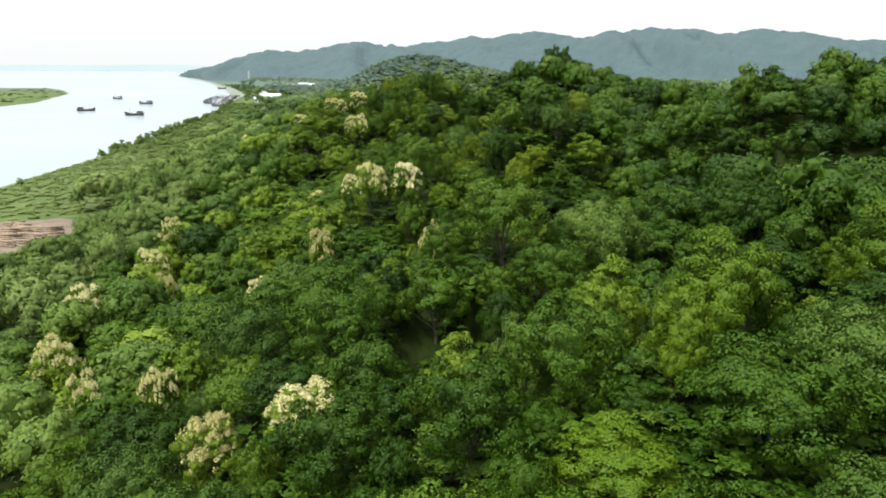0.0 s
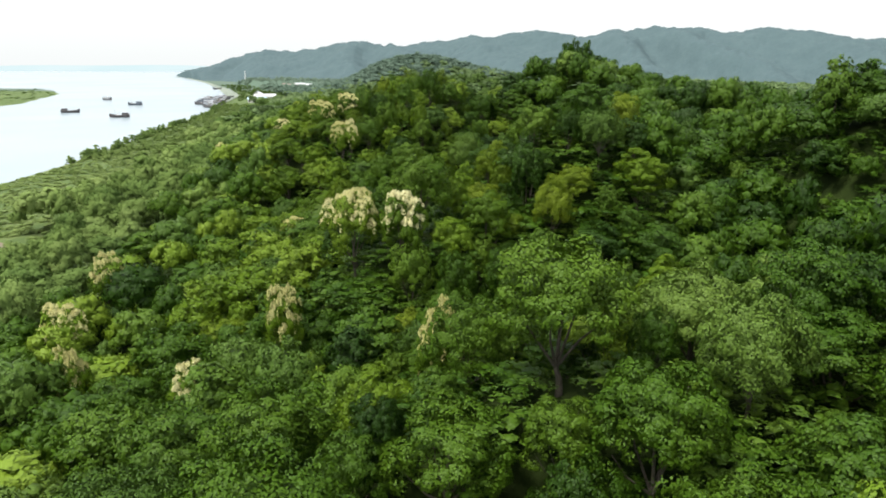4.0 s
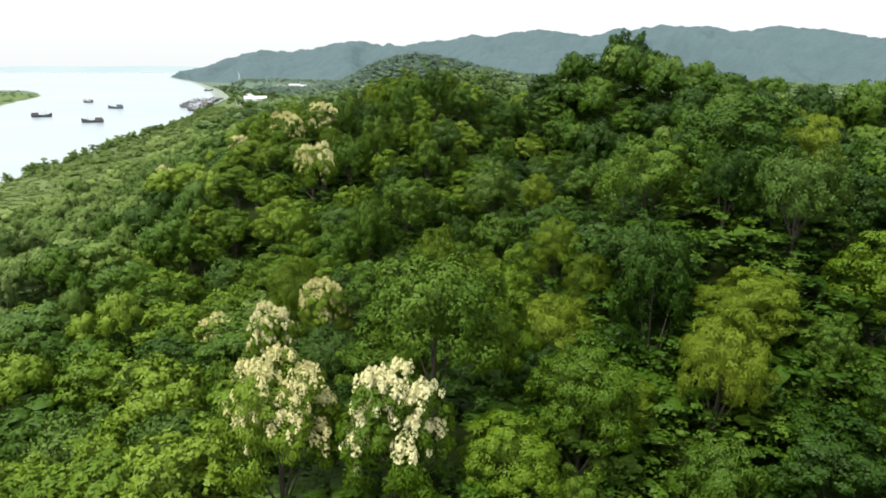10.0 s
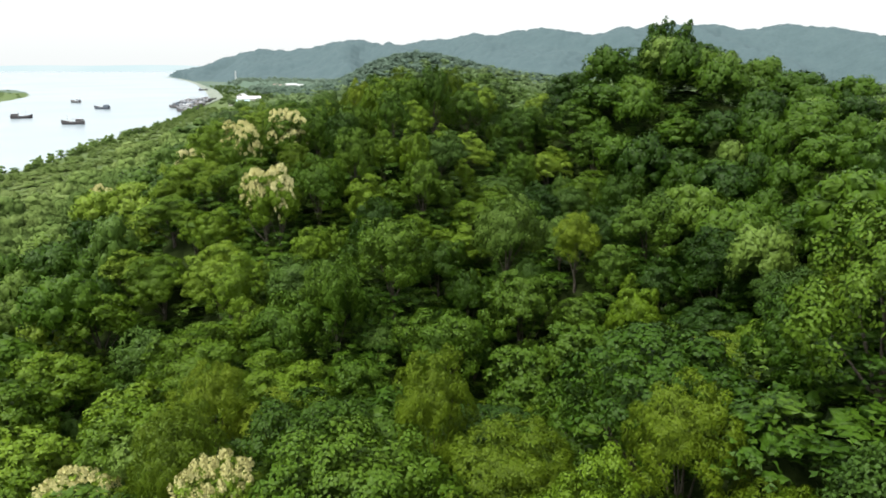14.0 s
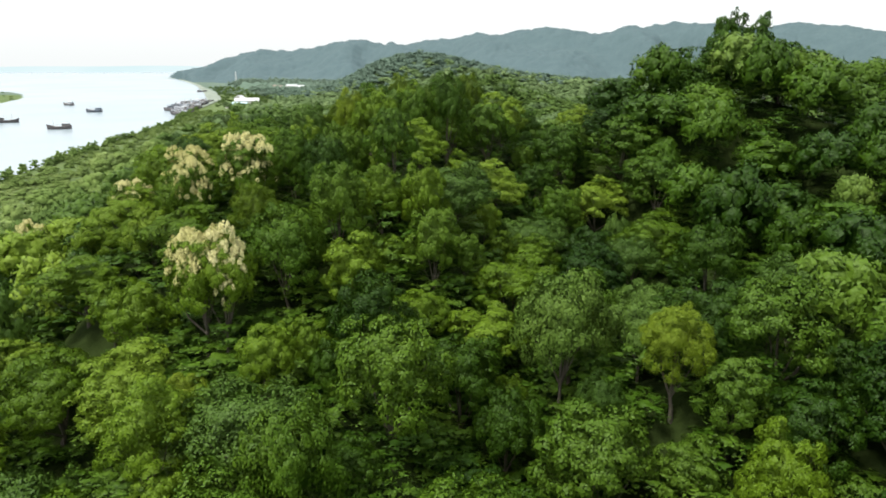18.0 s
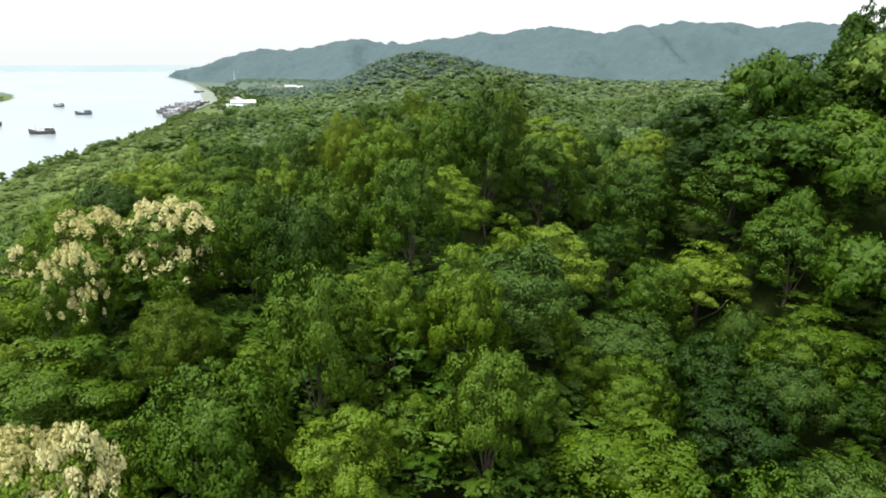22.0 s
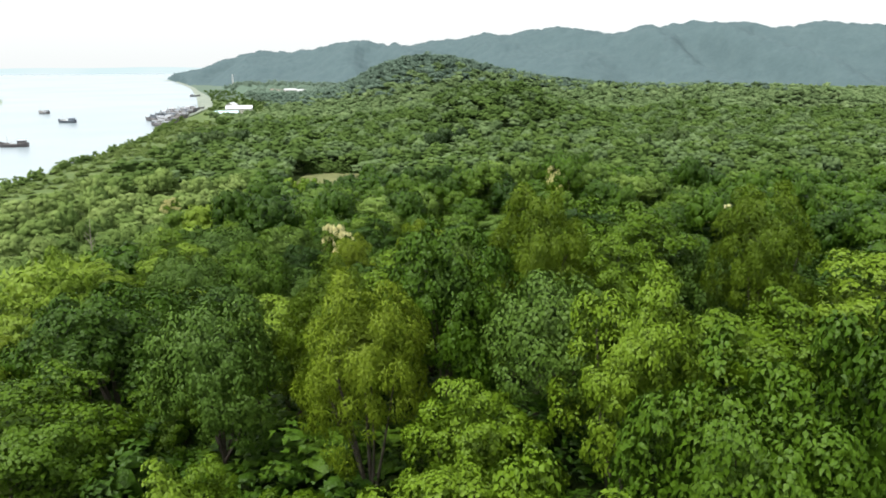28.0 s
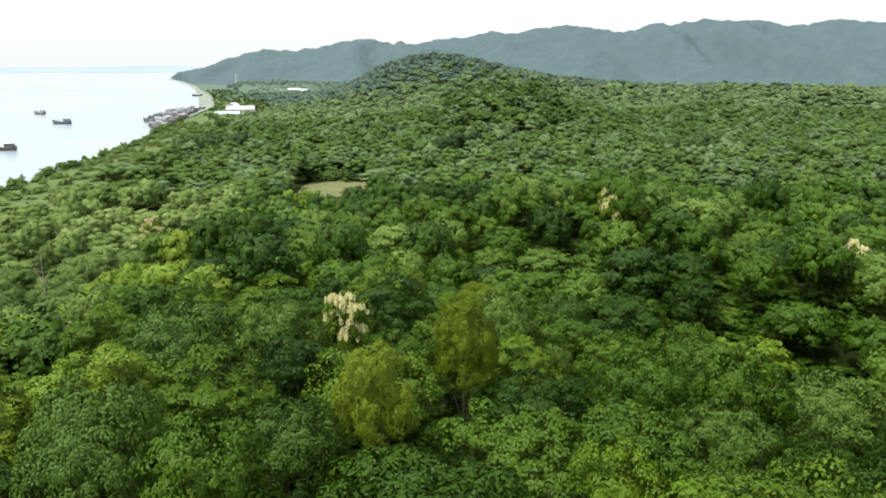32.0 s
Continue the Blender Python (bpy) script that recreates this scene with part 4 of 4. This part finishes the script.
def patch(name, label, category, material, cx, cy, hx, hy, turn, rng, lift=0.06):
    """A thin uneven sheet of open ground that follows the land."""
    a = np.linspace(0, 2 * np.pi, 40, endpoint=False)
    wob = 1 + 0.08 * np.sin(3 * a + 1) + 0.05 * np.sin(7 * a)
    sx, sy = np.sign(np.cos(a)) * np.abs(np.cos(a)) ** 0.5 * hx * wob, np.sign(np.sin(a)) * np.abs(np.sin(a)) ** 0.5 * hy * wob
    rings = []
    for k in (0.02, 0.35, 0.7, 1.0):
        x, y = cx + k * (sx * np.cos(turn) - sy * np.sin(turn)), cy + k * (sx * np.sin(turn) + sy * np.cos(turn))
        rings.append(np.stack([x, y, land(x, y) + lift + (0.25 if k < 1 else 0.05)], 1))
    i = np.arange(40)
    faces = np.concatenate([np.stack([k * 40 + i, k * 40 + (i + 1) % 40, (k + 1) * 40 + (i + 1) % 40, (k + 1) * 40 + i], 1)[:, ::-1] for k in range(3)])
    ob = new(name, mesh_from(name, np.concatenate(rings), [faces], material, True))
    return tagged(ob, label, category, kind="structure")


patch("ground_field", "tan and green mown clearing in the forest", "field", M_FIELD, -24, 449, 13.0, 40, 0.0, rng)
patch("ground_log_yard", "bare brown earth of a log yard", "yard", M_EARTH, -91, 172, 11, 18, 0.4, rng)
patch("ground_grass_opening", "pale grass opening near the river", "field", M_FIELD, -114, 549, 8, 12, 0.0, rng)

M_WOOD = plain_material("cut_wood", [(0.35, (0.3, 0.2, 0.12)), (0.65, (0.5, 0.38, 0.24))], 2.0, 0.85, world_space=False)
M_LOG = plain_material("log_bark", [(0.35, (0.2, 0.15, 0.1)), (0.65, (0.4, 0.32, 0.23))], 2.0, 0.9, bump=0.5, world_space=False)


def log_mesh(length, r):
    v, f = tube([(0, 0, 0), (length * 0.5, 0.03, 0), (length, 0, 0)], [r * 1.08, r, r * 0.9], 8)
    me = mesh_from("log", v, [f, np.array([range(8)])[:, ::-1], np.array([range(16, 24)])], M_LOG)
    me.materials.append(M_WOOD)
    me.polygons[len(f)].material_index = me.polygons[len(f) + 1].material_index = 1
    return me


LOGS = [log_mesh(l, r) for l, r in ((3.6, 0.24), (4.4, 0.3), (3.0, 0.2), (5.0, 0.26))]
for heap in range(14):
    hx, hy, ha = -86 - 3.0 * (heap // 4) + 3.2 * (heap % 4 - 1.5) + rng.uniform(-0.6, 0.6), 161 + 6.0 * (heap // 4) + rng.uniform(-1, 1), rng.uniform(-0.4, 0.4)
    for k in range(9):
        layer, slot = (0, k) if k < 4 else (1, k - 3.5) if k < 7 else (2, k - 6)
        off = (slot - 1.5) * 0.6
        x, y = hx - math.sin(ha) * off, hy + math.cos(ha) * off
        z = float(land(np.array([x]), np.array([y]))[0]) + 0.52 + layer * 0.44
        ob = new("log", LOGS[int(rng.integers(0, 4))])
        ob.matrix_basis = pose(x, y, z, rng.uniform(0, 360), 0, math.degrees(ha) + rng.uniform(-5, 5))
        tagged(ob, "felled brown log lying in a heap", "log", "logs in the yard")


# ---- boats ----
def hull_mesh(length, beam, material):
    """A wooden hull: raked bow, full stern, sheer that rises at both ends."""
    n, verts = 13, []
    for k in range(n):
        u = k / (n - 1)
        w = beam / 2 * (0.62 + 0.38 * math.sin(math.pi * min(u * 1.35, 1.0) * 0.5)) * (1 - max(0, (u - 0.6) / 0.4) ** 2.2 * 0.97)
        sheer = 1.8 + 1.7 * max(0, (u - 0.55) / 0.45) ** 2 + 0.9 * max(0, (0.25 - u) / 0.25) ** 2
        keel = -0.5 + 1.0 * max(0, (u - 0.75) / 0.25) ** 2
        x = (u - 0.5) * length
        for a, z in ((1.0, sheer), (0.97, sheer * 0.55), (0.72, 0.0), (0.0, keel), (-0.72, 0.0), (-0.97, sheer * 0.55), (-1.0, sheer)):
            verts.append((x + (0.5 * z if u > 0.8 else 0) * (u - 0.8), a * w, z))
    faces = [(k * 7 + j, k * 7 + j + 1, (k + 1) * 7 + j + 1, (k + 1) * 7 + j) for k in range(n - 1) for j in range(6)]
    return mesh_from("hull", verts, [np.array(faces), np.array([range(7)])], material)


def deck_mesh(length, beam, material):
    n, verts = 13, []
    for k in range(n):
        u = k / (n - 1)
        w = 0.94 * beam / 2 * (0.62 + 0.38 * math.sin(math.pi * min(u * 1.35, 1.0) * 0.5)) * (1 - max(0, (u - 0.6) / 0.4) ** 2.2 * 0.97)
        z = 1.5 + 1.2 * max(0, (u - 0.6) / 0.4) ** 2
        verts += [((u - 0.5) * length, w, z), ((u - 0.5) * length, -w, z)]
    faces = [(2 * k, 2 * k + 1, 2 * k + 3, 2 * k + 2) for k in range(n - 1)]
    return mesh_from("deck", verts, [np.array(faces)], material)


def box(bm, x0, x1, y0, y1, z0, z1, bevel=0.0):
    made = bmesh.ops.create_cube(bm, size=1.0, matrix=Matrix.LocRotScale(((x0 + x1) / 2, (y0 + y1) / 2, (z0 + z1) / 2), None, (x1 - x0, y1 - y0, z1 - z0)))
    if bevel:
        edges = {e for v in made["verts"] for e in v.link_edges}
        bmesh.ops.bevel(bm, geom=list(edges), offset=bevel, segments=1, affect="EDGES")


def paint(name, a, b, rough=0.6):
    return plain_material(name, [(0.3, a), (0.7, b)], 0.8, rough, world_space=False)


HULLS = [paint("tarred_hull", (0.05, 0.045, 0.05), (0.11, 0.095, 0.09)), paint("blue_grey_hull", (0.06, 0.07, 0.09), (0.12, 0.135, 0.155)),
         paint("grey_brown_hull", (0.09, 0.085, 0.085), (0.17, 0.16, 0.16))]
CABINS = [paint("dark_cabin", (0.1, 0.09, 0.09), (0.2, 0.18, 0.17)), paint("pale_cabin", (0.4, 0.42, 0.45), (0.6, 0.62, 0.64)), paint("blue_cabin", (0.12, 0.15, 0.19), (0.22, 0.26, 0.3))]
M_DECK = paint("weathered_deck", (0.22, 0.21, 0.2), (0.4, 0.39, 0.38), 0.9)
M_POLE = paint("weathered_pole", (0.14, 0.12, 0.1), (0.28, 0.25, 0.21))
M_PANE = paint("dark_pane", (0.02, 0.025, 0.03), (0.05, 0.06, 0.065), 0.15)


def boat_model(hull, cabin, label, length=15.0, beam=4.8):
    boat = new("fishing_boat")
    piece("hull", hull_mesh(length, beam, HULLS[hull]), boat)
    piece("deck", deck_mesh(length, beam, M_DECK), boat)
    bm = bmesh.new()
    box(bm, -6.6, -2.2, -1.5, 1.5, 1.4, 3.9, 0.08)
    house = part("cabin", bm, CABINS[cabin], boat)
    for y in (-1.53, 1.53):
        for x in (-6.0, -4.8, -3.6):
            bm = bmesh.new()
            box(bm, x, x + 0.75, y - 0.02, y + 0.02, 2.8, 3.4)
            part("window", bm, M_PANE, house, "dark cabin window")
    bm = bmesh.new()
    box(bm, -7.0, -1.7, -1.8, 1.8, 3.9, 4.05, 0.04)
    part("cabin_roof", bm, CABINS[1 if cabin == 0 else cabin], boat)
    bm = bmesh.new()
    box(bm, 0.2, 2.6, -1.0, 1.0, 1.5, 2.1, 0.06)
    part("hatch", bm, M_DECK, boat)
    v, f = tube([(3.4, 0, 1.4), (3.4, 0, 4.0), (3.35, 0, 6.8)], [0.13, 0.1, 0.06])
    piece("mast", mesh_from("mast", v, [f], M_POLE, True), boat)
    v, f = tube([(3.4, 0, 2.2), (0.6, 0, 3.4), (-1.6, 0, 4.2)], [0.08, 0.07, 0.05])
    piece("boom", mesh_from("boom", v, [f], M_POLE, True), boat)
    v, f = tube([(-7.1, 0, 1.5), (-7.1, 0, 5.0)], [0.06, 0.04])
    piece("stern_pole", mesh_from("stern_pole", v, [f], M_POLE, True), boat)
    return tagged(boat, label, "boat", "boats on the river")


fleet = [boat_model(0, 0, "dark tarred wooden fishing boat afloat on the river"), boat_model(1, 2, "blue-grey wooden fishing boat with a blue cabin"),
         boat_model(2, 1, "grey-brown wooden fishing boat with a pale cabin")]
fleet[0].matrix_basis = pose(-281, 667, -0.1, 0, 0, 15)
fleet[1].matrix_basis = pose(-266.8, 786, -0.1, 0, 0, 170)
fleet[2].matrix_basis = pose(-340, 901, -0.1, 0, 0, 150)
b = copy_thing(fleet[0], pose(-217, 608, -0.1, 0, 0, 185))
b = copy_thing(fleet[2], pose(-300, 1285, -0.1, 0, 0, 30))
for k in range(29):
    y = 742 + 7.6 * k + rng.uniform(-1, 1)
    reach = 1 + int(np.interp(y, [742, 780, 830, 890, 930, 960], [0.3, 0.8, 1.3, 1.5, 0.9, 0.4]) + rng.uniform(-0.2, 0.4))
    for j in range(reach):
        x = float(shore_x(y)) - 3 - 13.5 * j + rng.uniform(-2.5, 2.5)
        b = copy_thing(fleet[int(rng.choice((0, 1, 2, 2)))], pose(x, y, -0.1, 0, 0, rng.uniform(-14, 14) + (180 if rng.random() < 0.3 else 0)))
        tagged(b, "wooden fishing boat moored in a crowded row", "boat", "moored boats at the landing")


# ---- landing place and village ----
M_ROOF_W = paint("white_sheet_roof", (0.5, 0.52, 0.54), (0.66, 0.67, 0.68), 0.5)
M_ROOF_B = paint("blue_white_sheet_roof", (0.42, 0.6, 0.68), (0.55, 0.72, 0.78), 0.5)
M_ROOF_R = paint("rusty_sheet_roof", (0.22, 0.16, 0.13), (0.36, 0.28, 0.24), 0.7)
M_WALL = paint("weathered_plaster", (0.45, 0.43, 0.4), (0.62, 0.6, 0.56), 0.9)
M_STEEL = paint("painted_lattice_steel", (0.62, 0.62, 0.62), (0.8, 0.8, 0.8))


def building(name, label, x, y, turn, length, width, eaves, ridge, roof):
    """A gabled shed or house: walls, roof slopes, doors and windows."""
    z = max(float(land(np.array([x]), np.array([y]))[0]), 0.4)
    house = new(name)
    house.matrix_basis = pose(x, y, z, 0, 0, turn)
    l, w = length / 2, width / 2
    for a, b, c, d in ((-l, l, -w, -w + 0.2), (-l, l, w - 0.2, w), (-l, -l + 0.2, -w + 0.2, w - 0.2), (l - 0.2, l, -w + 0.2, w - 0.2)):
        bm = bmesh.new()
        box(bm, a, b, c, d, -1.0, eaves)
        part("wall", bm, M_WALL, house)
    for s in (-1, 1):
        bm = bmesh.new()
        v = [bm.verts.new(p) for p in ((-l - 0.5, s * (w + 0.6), eaves - 0.15), (l + 0.5, s * (w + 0.6), eaves - 0.15), (l + 0.5, 0, ridge), (-l - 0.5, 0, ridge),
                                       (-l - 0.5, s * (w + 0.6), eaves), (l + 0.5, s * (w + 0.6), eaves), (l + 0.5, 0, ridge + 0.15), (-l - 0.5, 0, ridge + 0.15))]
        for f in ((0, 1, 2, 3), (4, 5, 6, 7), (0, 1, 5, 4), (1, 2, 6, 5), (2, 3, 7, 6), (3, 0, 4, 7)):
            bm.faces.new([v[i] for i in f])
        bmesh.ops.recalc_face_normals(bm, faces=bm.faces)
        part("roof", bm, roof, house)
        bm = bmesh.new()
        g = [bm.verts.new(p) for p in ((s * l, -w, eaves), (s * l, w, eaves), (s * l, 0, ridge), (s * (l - 0.15), -w, eaves), (s * (l - 0.15), w, eaves), (s * (l - 0.15), 0, ridge))]
        for f in ((0, 1, 2), (3, 4, 5), (0, 1, 4, 3), (1, 2, 5, 4), (2, 0, 3, 5)):
            bm.faces.new([g[i] for i in f])
        bmesh.ops.recalc_face_normals(bm, faces=bm.faces)
        part("gable", bm, M_WALL, house)
    step = max(length / 5, 2.5)
    for k in range(int(length / step)):
        bm = bmesh.new()
        box(bm, -l + step * (k + 0.3), -l + step * (k + 0.7), -w - 0.03, -w + 0.02, 0.9 if k != 1 else 0.0, min(eaves - 0.5, 2.4))
        part("window" if k != 1 else "door", bm, M_PANE, house)
    return tagged(house, label, "building")


building("warehouse", "long warehouse with a white sheet-metal roof", -146, 874, 8, 24, 13, 4.5, 7.2, M_ROOF_W)
building("warehouse", "open shed with a pale blue sheet roof", -146, 822, 6, 20, 11, 3.6, 5.6, M_ROOF_B)
building("warehouse", "small white-roofed store by the landing", -160, 905, 80, 12, 8, 6.0, 8.6, M_ROOF_W)
building("house", "plain village house with a rusty roof", -150, 1240, 20, 17, 10, 9.5, 11.5, M_ROOF_W)
building("house", "white village house among trees", -136, 1248, -10, 12, 9, 7.5, 10, M_ROOF_W)
building("house", "small village house with a rusty roof", -166, 1258, 40, 12, 9, 7.0, 9.5, M_ROOF_R)
building("house", "village house beside the woods", -185, 1300, 10, 12, 9, 7.0, 9.2, M_ROOF_R)


def tower(x, y, tall):
    """A slender lattice mast in six sections."""
    z = max(float(land(np.array([x]), np.array([y]))[0]), 0.5)
    mast = new("radio_mast")
    mast.matrix_basis = pose(x, y, z)
    bands, half = 6, 1.9
    for k in range(bands):
        z0, z1 = tall * k / bands, tall * (k + 1) / bands
        w0, w1 = half * (1 - 0.75 * k / bands), half * (1 - 0.75 * (k + 1) / bands)
        c0, c1 = [(-w0, -w0), (w0, -w0), (w0, w0), (-w0, w0)], [(-w1, -w1), (w1, -w1), (w1, w1), (-w1, w1)]
        vs, fs, n = [], [], 0
        for i in range(4):
            for p, q in (((*c0[i], z0), (*c1[i], z1)), ((*c0[i], z0), (*c1[(i + 1) % 4], z1)), ((*c1[i], z1), (*c1[(i + 1) % 4], z1))):
                v, f = tube([p, q], [0.24, 0.2], 4)
                vs.append(v)
                fs.append(f + n)
                n += len(v)
        piece("lattice_section", mesh_from("lattice_section", np.concatenate(vs), [np.concatenate(fs)], M_STEEL), mast)
    return tagged(mast, "slender pale grey lattice radio mast", "mast")


tower(-320, 1635, 28)

# Muddy strand beyond the boats.
ys = np.linspace(840, 2300, 60)
inner = shore_x(ys) + 6 + 10 * np.exp(-(((ys - 1150) / 260) ** 2))
outer = shore_x(ys) - 3
mids = (inner + outer) / 2
v = np.concatenate([np.stack([outer, ys, 0 * ys + 0.03], 1), np.stack([mids, ys, 0 * ys + 0.9], 1), np.stack([inner, ys, 0 * ys + 1.35], 1)])
strand = new("ground_strand", mesh_from("ground_strand", v, [grid_faces(3, len(ys))], M_MUD, True))
tagged(strand, "grey muddy strand along the river", "shore", kind="structure")
